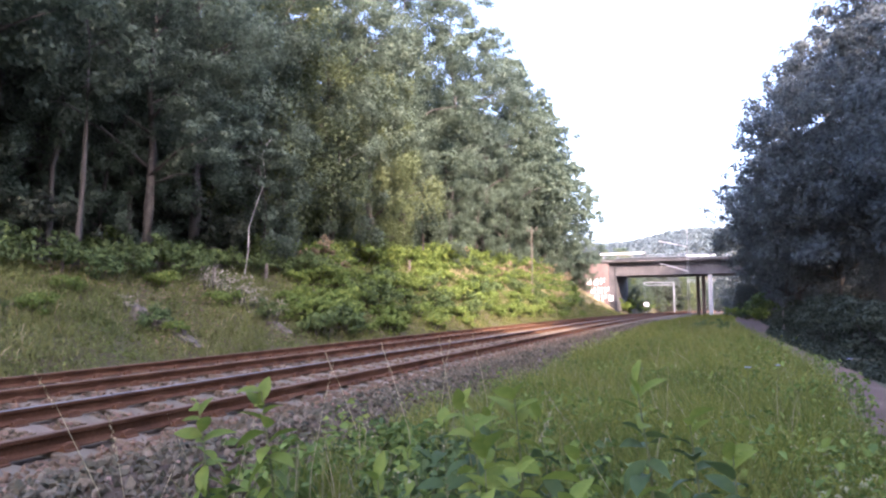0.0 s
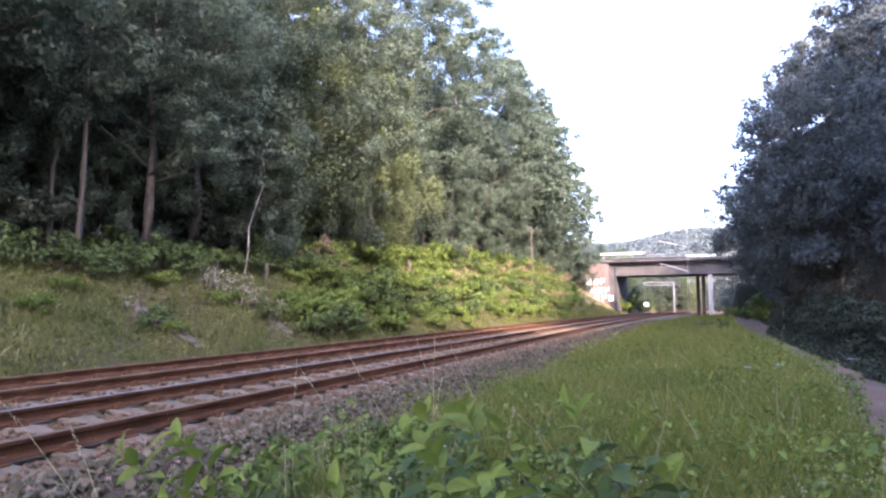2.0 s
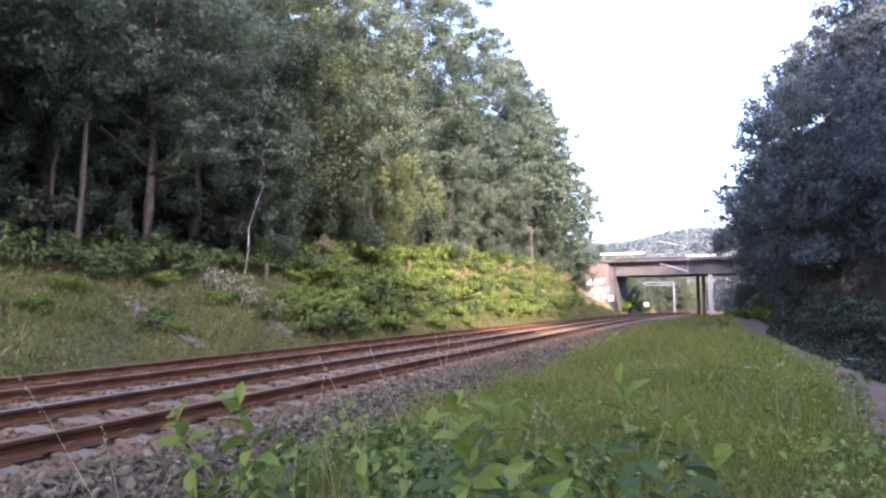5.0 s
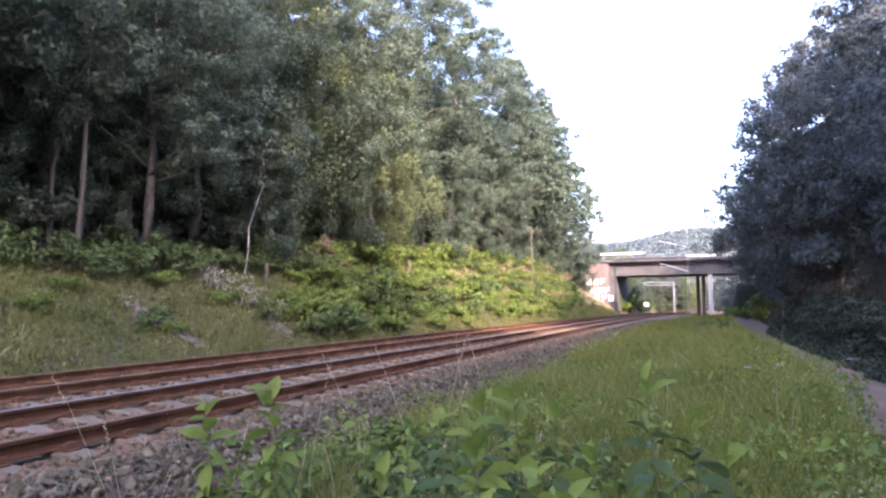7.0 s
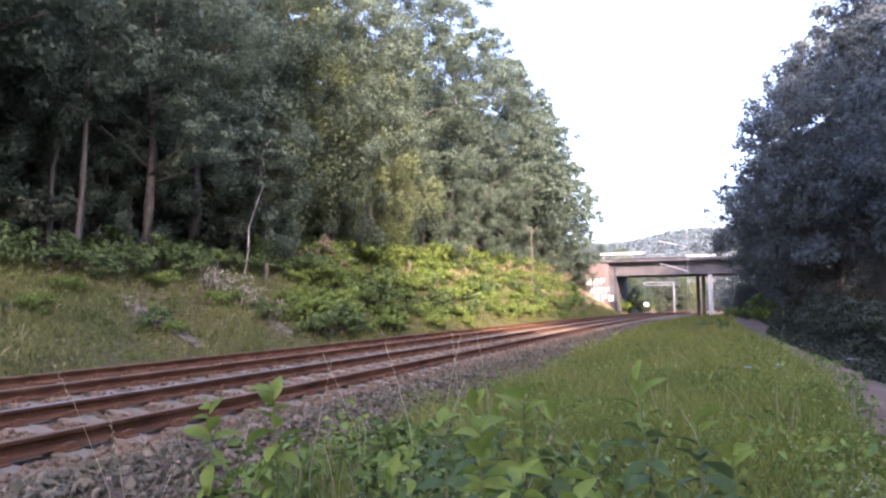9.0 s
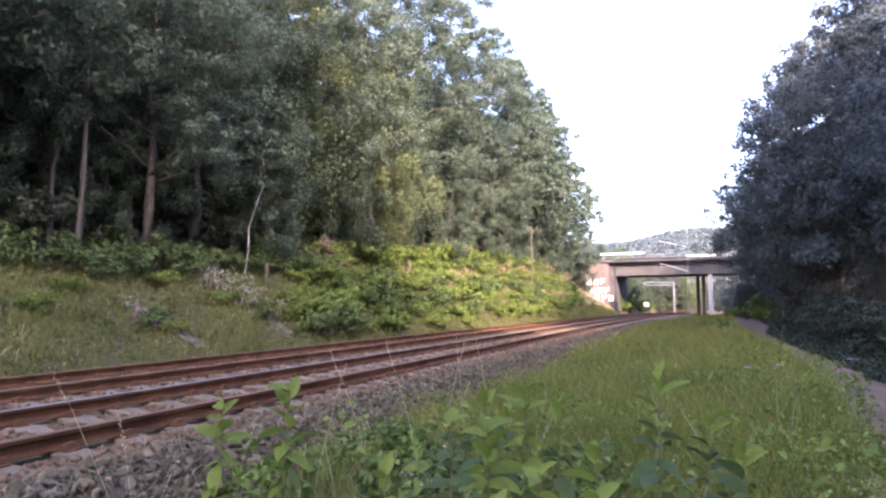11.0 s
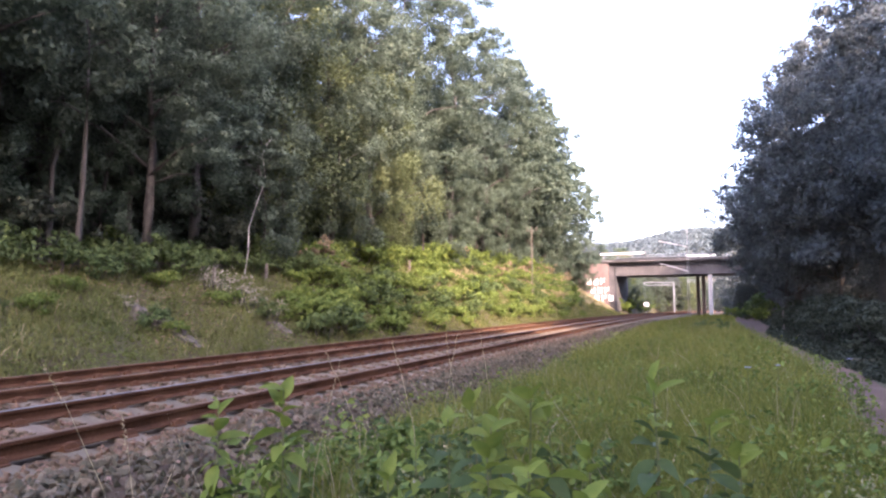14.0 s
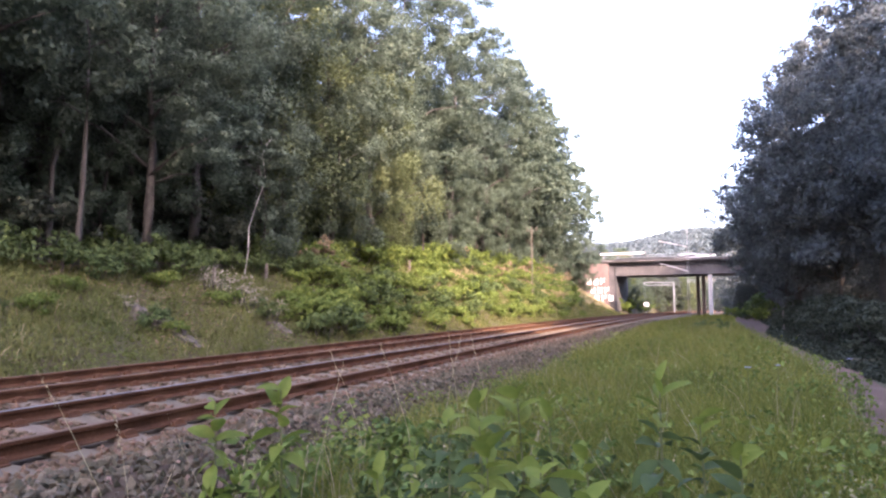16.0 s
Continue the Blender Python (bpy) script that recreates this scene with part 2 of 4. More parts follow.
def lumps(x, y, s, k=0.0):
    return np.sin(x * s + 1.3 + k) * np.cos(y * s * 0.83 + k) + 0.5 * np.sin(x * s * 2.3 + y * s * 1.9 + k)


BANK_Y = (-60, 0, 10, 17, 26, 46, 72, 84, 93, 106, 130)
BANK_H = (1.6, 1.7, 1.85, 2.0, 2.75, 4.0, 4.3, 3.0, 1.9, 3.2, 4.0)


def strip_edge(y):
    """Where the grass strip gives way to the path."""
    return np.interp(y, (0, 5, 7.8, 10.5, 15.6, 30), (1.3, 1.45, 1.72, 2.0, 2.42, 2.35))


def path_right(y):
    return strip_edge(y) + np.interp(y, (0, 42, 54, 120), (1.25, 1.25, 2.5, 2.5))


def shoulder(y):
    """Where the grass strip gives way to the ballast."""
    return np.interp(y, (1, 3.8, 5.2, 7.7, 11, 17), (-2.6, -2.8, -3.15, -3.65, -3.2, -3.25))


def ground(x, y):
    x, y = np.broadcast_arrays(np.asarray(x, float), np.asarray(y, float))
    s = np.minimum(bend_right(y), 60)
    u = x - s
    top = np.interp(y, BANK_Y, BANK_H)
    xs = (-11.1, -4.05, -3.2, -2.5, 0.2, 1.5, 2.2, 2.6, 5.0, 6.2, 9.0)
    zs = (-0.25, -0.25, -0.62, -0.48, -0.41, -0.36, -0.34, -0.60, -0.62, -0.30, 0.5)
    z = np.interp(u + (2.35 - strip_edge(y)) * np.clip((u - 0.2) / 1.2, 0, 1), xs, zs)
    foot = -11.0 - 0.45 * np.minimum(s, 3)
    t = np.clip((foot - u) / 4.0, 0, 1)
    left = -0.25 + (top + 0.25) * (t * 0.9 + 0.1 * np.sin(t * np.pi / 2)) + np.clip(foot - 4.0 - u, 0, 60) * 0.13
    z = np.where(u < foot, left, z)
    z = np.where(u > 9.0, 0.5 + np.clip(u - 9, 0, 40) * 0.16, z)
    # unseen hillside added behind on the right, it raises the shading trees
    slope = np.clip((14 - y) / 16.0, 0, 1)
    z = z + slope * np.clip(u - 9, 0, 30) * 1.0
    z = z + np.where((u < -11.3) | (u > 2.5), 0.07 * lumps(x, y, 1.3), 0.0) + np.where((u > -2.9) & (u < 2.2), 0.03 * lumps(x, y, 1.9), 0)
    far = np.clip((y - 330) / 370.0, 0, 1)
    hill = far * far * (3 - 2 * far) * (44 + 24 * np.exp(-((x - 10) / 70.0) ** 2) + 10 * np.exp(-((x + 120) / 60.0) ** 2))
    return z * (1 - far) + hill


def gz(x, y):
    return float(ground(x, y))


gx = np.concatenate([np.linspace(-900, -70, 24), np.linspace(-60, -21, 18), np.arange(-20, 11, 0.3), np.linspace(11.5, 60, 24), np.linspace(75, 900, 22)])
gy = np.concatenate([np.linspace(-80, -8, 16), np.arange(-7, 30, 0.35), np.arange(30, 110, 1.0), np.linspace(112, 330, 40), np.linspace(345, 1500, 40)])
GX, GY = np.meshgrid(gx, gy)
nx = len(gx)
gv = np.stack([GX, GY, ground(GX, GY)], -1).reshape(-1, 3)
a = (np.arange(len(gy) - 1)[:, None] * nx + np.arange(nx - 1)[None]).ravel()
gme = mesh_of("ground", gv, np.stack([a, a + 1, a + nx + 1, a + nx], 1), M_SOIL)
gme.shade_smooth()
tagged(link_mesh("ground", gme), "earth banks with leaf litter beside the railway line", "ground", kind="structure")


def strip(name, x_of, y0, y1, lift, material, label, cols=8, step=0.7):
    ys = np.arange(y0, y1, step)
    cs = np.linspace(0, 1, cols)
    lo, hi = x_of(ys)
    X = lo[:, None] + (hi - lo)[:, None] * cs
    Y = np.repeat(ys[:, None], cols, 1)
    Z = ground(X, Y) + lift
    v = np.stack([X, Y, Z], -1).reshape(-1, 3)
    i = (np.arange(len(ys) - 1)[:, None] * cols + np.arange(cols - 1)[None]).ravel()
    me = mesh_of(name, v, np.stack([i, i + 1, i + cols + 1, i + cols], 1), material)
    me.shade_smooth()
    return tagged(link_mesh(name, me), label, "path" if "path" in name else "ballast", kind="structure")


strip("path", lambda y: (strip_edge(y) - 0.05 + bend_right(y) + 0.1 * np.sin(y), path_right(y) + bend_right(y) + 0.15 * np.sin(y * 0.7)), -10, 108, 0.02, M_PATH,
      "trodden brown earth path beside the grass strip")
strip("ballast_bed", lambda y: (-10.9 + bend_right(y), -2.75 + bend_right(y)), -20, 170, 0.03, M_BED, "rust-stained grey ballast bed under both tracks", cols=26)

# ---- railway ----
RAILS = {"near": (-5.20, -6.707), "far": (-8.45, -9.957)}


def rail_mesh(x, y0, y1, top):
    """A flat-bottomed rail swept along the line; the running surface has its own material."""
    prof = [(-0.036, -0.021), (-0.028, -0.014), (0.028, -0.014), (0.036, -0.021), (0.035, -0.052), (0.010, -0.062), (0.009, -0.13), (0.03, -0.148), (0.070, -0.160),
            (0.070, -0.172), (-0.070, -0.172), (-0.070, -0.160), (-0.03, -0.148), (-0.009, -0.13), (-0.010, -0.062), (-0.035, -0.052)]
    ys = np.concatenate([np.arange(y0, 60, 2.0), np.arange(60, y1, 4.0)])
    sh = bend_right(ys)
    k = len(prof)
    v = np.array([[(x + s + px, y, pz) for px, pz in prof] for y, s in zip(ys, sh)]).reshape(-1, 3)
    f = [(i * k + j, i * k + (j + 1) % k, (i + 1) * k + (j + 1) % k, (i + 1) * k + j) for i in range(len(ys) - 1) for j in range(k)]
    me = mesh_of("rail", v, np.array(f)[:, ::-1], M_RUST)
    me.shade_flat()
    me.materials.append(top)
    idx = np.zeros(len(f), np.int32)
    idx[np.arange(len(f)) % k < 3] = 1
    me.polygons.foreach_set("material_index", idx)
    return me


def sleeper_mesh():
    bm = bmesh.new()
    prof = [(-1.3, -0.215), (-0.95, -0.180), (-0.45, -0.180), (-0.25, -0.225), (0.25, -0.225), (0.45, -0.180), (0.95, -0.180), (1.3, -0.215)]
    rows = []
    for x, z in prof:
        rows.append([bm.verts.new(c) for c in ((x, -0.15, -0.36), (x, -0.13, z - 0.012), (x, -0.115, z), (x, 0.115, z), (x, 0.13, z - 0.012), (x, 0.15, -0.36))])
    for r, q in zip(rows, rows[1:]):
        for j in range(5):
            bm.faces.new((r[j], q[j], q[j + 1], r[j + 1]))
    bm.faces.new(rows[0]), bm.faces.new(rows[-1][::-1])
    bmesh.ops.recalc_face_normals(bm, faces=bm.faces)
    me = bpy.data.meshes.new("sleeper")
    bm.to_mesh(me)
    bm.free()
    me.materials.append(M_SLEEPER)
    return me


def clip_mesh():
    """A ribbed baseplate with its two spring clips, one piece under the rail foot."""
    prof = [(-0.17, -0.186), (-0.17, -0.168), (-0.145, -0.160), (-0.135, -0.112), (-0.105, -0.105), (-0.085, -0.135), (-0.062, -0.150), (-0.062, -0.174),
            (0.062, -0.174), (0.062, -0.150), (0.085, -0.135), (0.105, -0.105), (0.135, -0.112), (0.145, -0.160), (0.17, -0.168), (0.17, -0.186)]
    bm = bmesh.new()
    ends = [[bm.verts.new((x, y, z if abs(y) < 0.06 or z < -0.15 else z - 0.02)) for x, z in prof] for y in (-0.075, -0.03, 0.03, 0.075)]
    for p, q in zip(ends, ends[1:]):
        for j in range(len(prof)):
            bm.faces.new((p[j], p[(j + 1) % len(prof)], q[(j + 1) % len(prof)], q[j]))
    bm.faces.new(ends[0]), bm.faces.new(ends[-1][::-1])
    bmesh.ops.recalc_face_normals(bm, faces=bm.faces)
    me = bpy.data.meshes.new("rail_clip")
    bm.to_mesh(me)
    bm.free()
    me.materials.append(M_RUST)
    return me


SLEEPER, CLIP = sleeper_mesh(), clip_mesh()
for key, (xa, xb) in RAILS.items():
    track = tagged(new("railway_track"), "rusty railway track on concrete sleepers in grey ballast", "railway track", "parallel tracks")
    track.matrix_basis = pose(0, 0, 0 if key == "near" else -0.02)
    link_mesh("rail", rail_mesh(xa, -20, 170, M_DULLTOP), track, "rust-brown rail with a dull worn head")
    link_mesh("rail", rail_mesh(xb, -20, 170, M_RAILTOP if key == "near" else M_DULLTOP), track,
              "rust-brown rail with a polished steel head" if key == "near" else "rust-brown rail with a dull worn head")
    y = -4.0
    n = 0
    while y < 118:
        s = float(bend_right(y))
        ang = -math.degrees(math.atan(2 * max(0, y - 30) / 1500))
        m = pose((xa + xb) / 2 + s, y + random.uniform(-0.02, 0.02), 0, 0, 0, ang + random.uniform(-0.5, 0.5))
        ob = link_mesh("sleeper", SLEEPER, track)
        ob.matrix_basis = m
        if y < 60:
            for xr in (xa, xb):
                c = link_mesh("rail_clip", CLIP, track)
                c.matrix_basis = pose(xr + s, y, 0, 0, 0, ang)
        y += 0.63


def stone_mesh(seed):
    rng = random.Random(seed)
    bm = bmesh.new()
    ax = (rng.uniform(0.8, 1.25), rng.uniform(0.7, 1.05), rng.uniform(0.5, 0.85))
    for k in range(9):
        d = Vector((rng.gauss(0, 1), rng.gauss(0, 1), rng.gauss(0, 1))).normalized() * rng.uniform(0.75, 1.3)
        bm.verts.new((d.x * ax[0], d.y * ax[1], d.z * ax[2]))
    hull = bmesh.ops.convex_hull(bm, input=bm.verts)
    bmesh.ops.delete(bm, geom=[v for v in bm.verts if not v.link_faces], context="VERTS")
    bmesh.ops.triangulate(bm, faces=bm.faces)
    me = bpy.data.meshes.new("stone")
    bm.to_mesh(me)
    bm.free()
    me.materials.append(M_BALLAST)
    return me


STONES = [stone_mesh(s) for s in range(8)]


def ballast():
    """Loose stones of the bed: those beside the near rail singly, the rest as one heap."""
    rng = np.random.default_rng(5)
    root = tagged(new("ballast"), "loose angular grey-brown ballast stones along the track", "ballast")
    for i in range(300):
        y = rng.uniform(3.2, 6.6)
        x = rng.uniform(-4.6, -2.75)
        s = rng.uniform(0.026, 0.062)
        ob = link_mesh("stone", STONES[i % 8], root)
        ob.matrix_basis = pose(x, y, gz(x, y) + 0.045 + rng.uniform(0, 0.03), *rng.uniform(0, 360, 3)) @ Matrix.Scale(s, 4)
    shapes = []
    for me in STONES:
        v = np.empty(len(me.vertices) * 3)
        me.vertices.foreach_get("co", v)
        f = np.empty(len(me.polygons) * 3, np.int32)
        me.polygons.foreach_get("vertices", f)
        shapes.append((v.reshape(-1, 3), f.reshape(-1, 3)))
    grey = [(-4.55, -2.7, 2.2, 14, 7000), (-4.55, -2.8, 14, 34, 4200), (-4.6, -2.8, 34, 62, 2200)]
    rusty = [(-5.0, -4.3, 2.2, 34, 5200), (-6.55, -5.35, 3, 26, 4600), (-8.3, -6.85, 3, 26, 5000), (-9.8, -8.6, 3, 24, 2400), (-10.9, -10.1, 5, 24, 1300)]
    for zones, lift, mat in ((grey, 0.035, M_BALLAST), (rusty, 0.02, M_RUSTSTONE)):
        V, F, n = [], [], 0
        for x0, x1, y0, y1, cnt in zones:
            for i in range(cnt):
                y = y0 + (y1 - y0) * rng.uniform() ** 1.4
                if mat is M_RUSTSTONE and x0 > -10.2 and x1 < -4.5 and not 0.15 < (y + 4.0) % 0.63 < 0.48:
                    continue
                x = rng.uniform(x0, x1) + float(bend_right(y))
                s = rng.uniform(0.024, 0.055)
                q = np.array(Euler(rng.uniform(0, 6.28, 3)).to_matrix())
                v, f = shapes[i % 8]
                V.append(v @ q.T * s + [x, y, gz(x, y) + lift + rng.uniform(0, 0.03)])
                F.append(f + n)
                n += len(v)
        heap = mesh_of("loose_stone", np.concatenate(V), np.concatenate(F), mat)
        heap.shade_flat()
        tagged(link_mesh("loose_stone", heap, root), kind="stuff")


ballast()


# a white board on a post beyond the bridge
board = tagged(new("trackside_sign"), "small white board on a post beside the track", "sign")
board.matrix_basis = pose(-7.6, 112.0, gz(-7.6, 112.0))
bm = bmesh.new()
tube(bm, [(0, 0, -0.3), (0, 0, 1.9)], [0.05, 0.05], 6)
part("post", bm, M_STEEL, board)
part("panel", box(bmesh.new(), -0.4, 0.4, -0.10, -0.06, 0.9, 1.8, 0.01), M_WHITE, board, "white sign panel")


# ---- road bridge ----
def bridge():
    """A concrete road bridge across the line, slightly askew."""
    root = tagged(new("road_bridge"), "grey concrete road bridge with steel railings over the railway", "bridge")
    root.matrix_basis = pose(-9.0, 93.0, 0, 0, 0, -5)
    def add(name, mat, *boxes, bevel=0.04, label="", parent=root):
        bm = bmesh.new()
        for b in boxes:
            box(bm, *b, bevel)
        return part(name, bm, mat, parent, label)
    add("girder", M_CONCRETE, (-2.0, 18.0, 0.6, 1.5, 5.2, 6.55), label="grey concrete edge girder")
    add("girder", M_CONCRETE, (-2.0, 18.0, 4.4, 5.2, 5.3, 6.4))
    add("girder", M_CONCRETE, (-2.0, 18.0, 9.2, 10.0, 5.3, 6.4))
    add("deck", M_CONCRETE, (-40.0, 72.0, 0.75, 10.4, 6.4, 6.6))
    add("slab_edge", M_CONCRETE, (-3.2, 72.0, 0.55, 0.75, 6.56, 7.05))
    add("edge_beam", M_CONCRETE, (-3.2, 72.0, -0.25, 0.6, 7.05, 7.42), label="weathered concrete edge beam of the deck")
    add("edge_beam", M_CONCRETE, (-40.0, 72.0, 10.36, 10.8, 6.5, 7.2))
    add("abutment", M_CONCRETE, (-3.0, -1.5, 0.3, 10.2, -0.5, 6.4), label="dark concrete abutment beside the track")
    wall = add("wing_wall", M_PINK, (-7.5, -2.3, -0.2, 0.28, -0.5, 6.9), label="concrete wing wall with white graffiti")
    # graffiti: plain white strokes
    rng = random.Random(4)
    for row, z in enumerate((4.0, 2.8, 1.7)):
        for k in range(3):
            bm = bmesh.new()
            x = -5.3 + row * 0.55 + k * 0.95
            box(bm, x, x + 0.19, -0.215, -0.203, z, z + 0.85)
            box(bm, x + 0.19, x + 0.62, -0.215, -0.203, z + rng.choice((0.0, 0.35)), z + rng.choice((0.5, 0.58)))
            box(bm, x + 0.45, x + 0.62, -0.215, -0.203, z + 0.62, z + 0.85)
            part("painted_stroke", bm, M_WHITE, wall)
    for y0 in (0.7, 5.2, 9.4):
        add("pier", M_PALE if y0 < 1 else M_PINK, (10.75 - 0.26 * y0, 11.25 - 0.26 * y0, y0, y0 + 0.5, -0.5, 5.25), label="pale concrete pier")
    add("abutment", M_CONCRETE, (17.3, 19.5, 0.3, 10.2, -0.5, 6.4))
    # a dark duct hung along the deck, and the drain pipe on the abutment
    bm = bmesh.new()
    tube(bm, [(-1.2, -0.32, 7.5), (3.0, -0.32, 7.56), (8.4, -0.32, 7.52)], [0.09, 0.09, 0.09], 8)
    part("cable_duct", bm, M_DARKSTEEL, root, "dark cable duct along the deck edge")
    bm = bmesh.new()
    tube(bm, [(-1.35, 0.22, 0.0), (-1.35, 0.22, 6.3)], [0.07, 0.07], 8)
    part("drain_pipe", bm, M_DARKSTEEL, root, "dark drain pipe")
    # railings
    for y in (0.3, 10.6):
        for z in (7.7, 8.02):
            add("handrail", M_STEEL, (-3.1, 30, y - 0.02, y + 0.02, z - 0.02, z + 0.02), bevel=0)
        for i in range(17):
            x = -3.0 + i * 2.0
            add("railing_post", M_STEEL, (x - 0.04, x + 0.04, y - 0.04, y + 0.04, 7.1, 8.04), bevel=0)
    add("parapet_panel", M_WHITE, (-3.4, 2.6, 0.18, 0.24, 8.16, 8.38), label="pale sheet along the railing")
    add("parapet_panel", M_WHITE, (6.9, 11.4, 10.5, 10.56, 8.3, 8.55), label="pale sheet along the railing")
    return root


bridge()


def lattice_mast(name, label, x, y, z0, z1, arm=0.0, w=0.22, half=0.8, material=None):
    material = material or M_STEEL
    root = tagged(new(name), label, "mast")
    root.matrix_basis = pose(x, y, z0)
    h = z1 - z0
    for sx in (-1, 1):
        bm = bmesh.new()
        tube(bm, [(sx * w, 0, -0.3), (sx * w * 0.5, 0, h)], [0.022, 0.018], 6)
        part("upright", bm, material, root)
    n = int(h / 0.9)
    bm = bmesh.new()
    for i in range(n):
        s = 1 if i % 2 else -1
        tube(bm, [(s * w * (1 - 0.5 * i / n), 0, i * h / n), (-s * w * (1 - 0.5 * (i + 1) / n), 0, (i + 1) * h / n)], [0.012, 0.012], 4)
    part("bracing", bm, material, root)
    bm = bmesh.new()
    tube(bm, [(-half, 0, h - 0.15), (half, 0, h - 0.15)], [0.03, 0.03], 6)
    part("crossarm", bm, material, root)
    for sx in (-half * 0.88, 0, half * 0.88):
        bm = bmesh.new()
        tube(bm, [(sx, 0, h - 0.12), (sx, 0, h + 0.0), (sx, 0, h + 0.22)], [0.02, 0.035, 0.02], 7)
        part("insulator", bm, M_STUMP, root)
    if arm:
        for low, rise in ((5.2, 1.0), (7.9, 0.75)):
            bm = bmesh.new()
            tube(bm, [(0, 0, low), (arm * 0.2, 0, low + rise * 0.2), (arm, 0, low + rise)], [0.06, 0.07, 0.055], 6)
            tube(bm, [(arm * 0.9, 0, low + rise * 0.9), (arm * 0.94, 0, low + rise * 0.55)], [0.03, 0.03], 5)
            part("cantilever", bm, M_PALE, root, "pale cantilever arm")
    return root


lattice_mast("line_mast", "grey steel lattice mast on the grassy bank", -12.7, 53.4, gz(-12.7, 53.4), 7.5, w=0.06, half=0.45, material=M_STUMP)
lattice_mast("catenary_mast", "grey steel catenary mast beside the track", -0.7, 76.0, -0.4, 10.9, arm=-3.0, w=0.13, half=0.5)
for i, (x0, x1, y, h) in enumerate(((-8.2, -3.4, 117.0, 5.0), (-8.6, -4.4, 134.0, 5.2), (-1.5, 7.5, 152.0, 6.6))):
    portal = tagged(new("catenary_portal"), "grey steel catenary portal across the tracks", "gantry", "catenary portals")
    for x in (x0, x1):
        bm = bmesh.new()
        tube(bm, [(x, y, gz(x, y) - 0.3), (x, y, h)], [0.12, 0.11], 6)
        part("upright", bm, M_STEEL, portal)
    for z in (h, h - 0.45):
        bm = bmesh.new()
        tube(bm, [(x0, y, z), (x1, y, z)], [0.07, 0.07], 6)
        part("beam", bm, M_STEEL, portal)


# ---- woods ----
rng0 = random.Random(11)
OAK = [make_tree(s, 17, 4.6, 4.6, M_LEAF, 0.145, 66, M_BARK, "tall broadleaf tree with dense dull green foliage") for s in (1, 2)]
BEECH = make_tree(3, 18, 4.2, 5.0, M_LEAF_B, 0.145, 64, M_BARK, "tall broadleaf tree with dark green foliage")
WILLOW = make_tree(4, 13, 3.8, 2.2, M_LEAF_Y, 0.145, 66, M_BARK, "drooping tree with yellow-green foliage", droop=0.5)
DARK = [make_tree(s, 17, 5.0, 3.0, M_LEAF_D, 0.21, 30, M_BARK, "tall dark leafy tree hanging over the path", lobes=40) for s in (6, 7)]
DARK_DEEP = [make_tree(s, 17, 5.0, 1.4, M_LEAF_D, 0.36, 10, M_BARK, "tall dark leafy tree deep in the wood, some set unseen for shade", lobes=36) for s in (17, 18)]
LOW = make_tree(8, 9, 3.2, 1.0, M_LEAF, 0.135, 60, M_BARK, "low broadleaf tree with hanging green branches", lobes=24, trunk_r=0.14, droop=0.2)
# sparser ones for the depth of the wood and the far side of the bridge
OAK_FAR = make_tree(16, 17, 4.6, 4.2, M_LEAF, 0.3, 17, M_BARK, "tall broadleaf tree with dense dull green foliage")
OAK_DEEP = make_tree(14, 17, 4.6, 4.0, M_LEAF_B, 0.42, 7.5, M_BARK, "tall broadleaf tree deep in the wood")
LOW_DEEP = make_tree(15, 9, 3.2, 0.8, M_LEAF, 0.36, 9, M_BARK, "low broadleaf tree with hanging green branches", lobes=24, trunk_r=0.14, droop=0.2)
used = set()


def plant(src, x, y, scale=1.0, turn=None, group="", label="", sink=0.0, z=None):
    """Stands the thing, or a copy of it once it is in use, on the ground at x, y."""
    m = pose(x, y, (gz(x, y) if z is None else z) - sink, 0, 0, rng0.uniform(0, 360) if turn is None else turn)
    if src.name in used:
        src = copy_thing(src, m)
    used.add(src.name)
    src.matrix_basis = m @ Matrix.Scale(scale, 4)
    return tagged(src, label, group=group)


# front row on the bank, from beside the camera to the bridge
for x, y, kind, s in ((-17.5, 4.5, OAK[0], 1.05), (-17.0, 9.5, OAK[1], 1.0), (-18.5, 14.0, BEECH, 1.05), (-17.8, 19.5, OAK[0], 1.08), (-17.4, 24.5, WILLOW, 1.1),
                      (-18.0, 29.5, OAK[1], 1.1), (-17.0, 35.5, LOW, 1.25), (-17.6, 38.0, OAK[0], 1.2), (-16.8, 45.0, BEECH, 1.2), (-16.4, 52.0, OAK[1], 1.2),
                      (-16.4, 59.0, OAK_FAR, 1.18), (-15.9, 66.0, OAK_FAR, 1.15), (-16.2, 73.0, OAK_FAR, 1.12), (-16.4, 80.0, OAK_FAR, 1.0), (-16.0, 86.5, OAK_FAR, 1.0),
                      (-16.2, 31.0, WILLOW, 0.85), (-15.8, 48.5, LOW, 0.95), (-15.3, 63.0, LOW, 0.8), (-15.5, 78.0, LOW, 0.8), (-15.6, 90.0, LOW, 0.85), (-15.2, 91.6, LOW, 0.5), (-16.8, 91.6, LOW, 0.6), (-16.2, 21.5, LOW, 0.8), (-16.0, 27.0, LOW, 1.0), (-15.9, 15.4, OAK[1], 0.8), (-16.8, 7.0, LOW, 0.85), (-17.4, 15.2, LOW, 0.75), (-18.2, 12.2, LOW, 0.8), (-15.6, 41.0, LOW, 1.0), (-15.4, 55.0, LOW, 0.9), (-15.4, 70.0, LOW, 0.85)):
    plant(kind, x, y, s, group="trees on the bank")
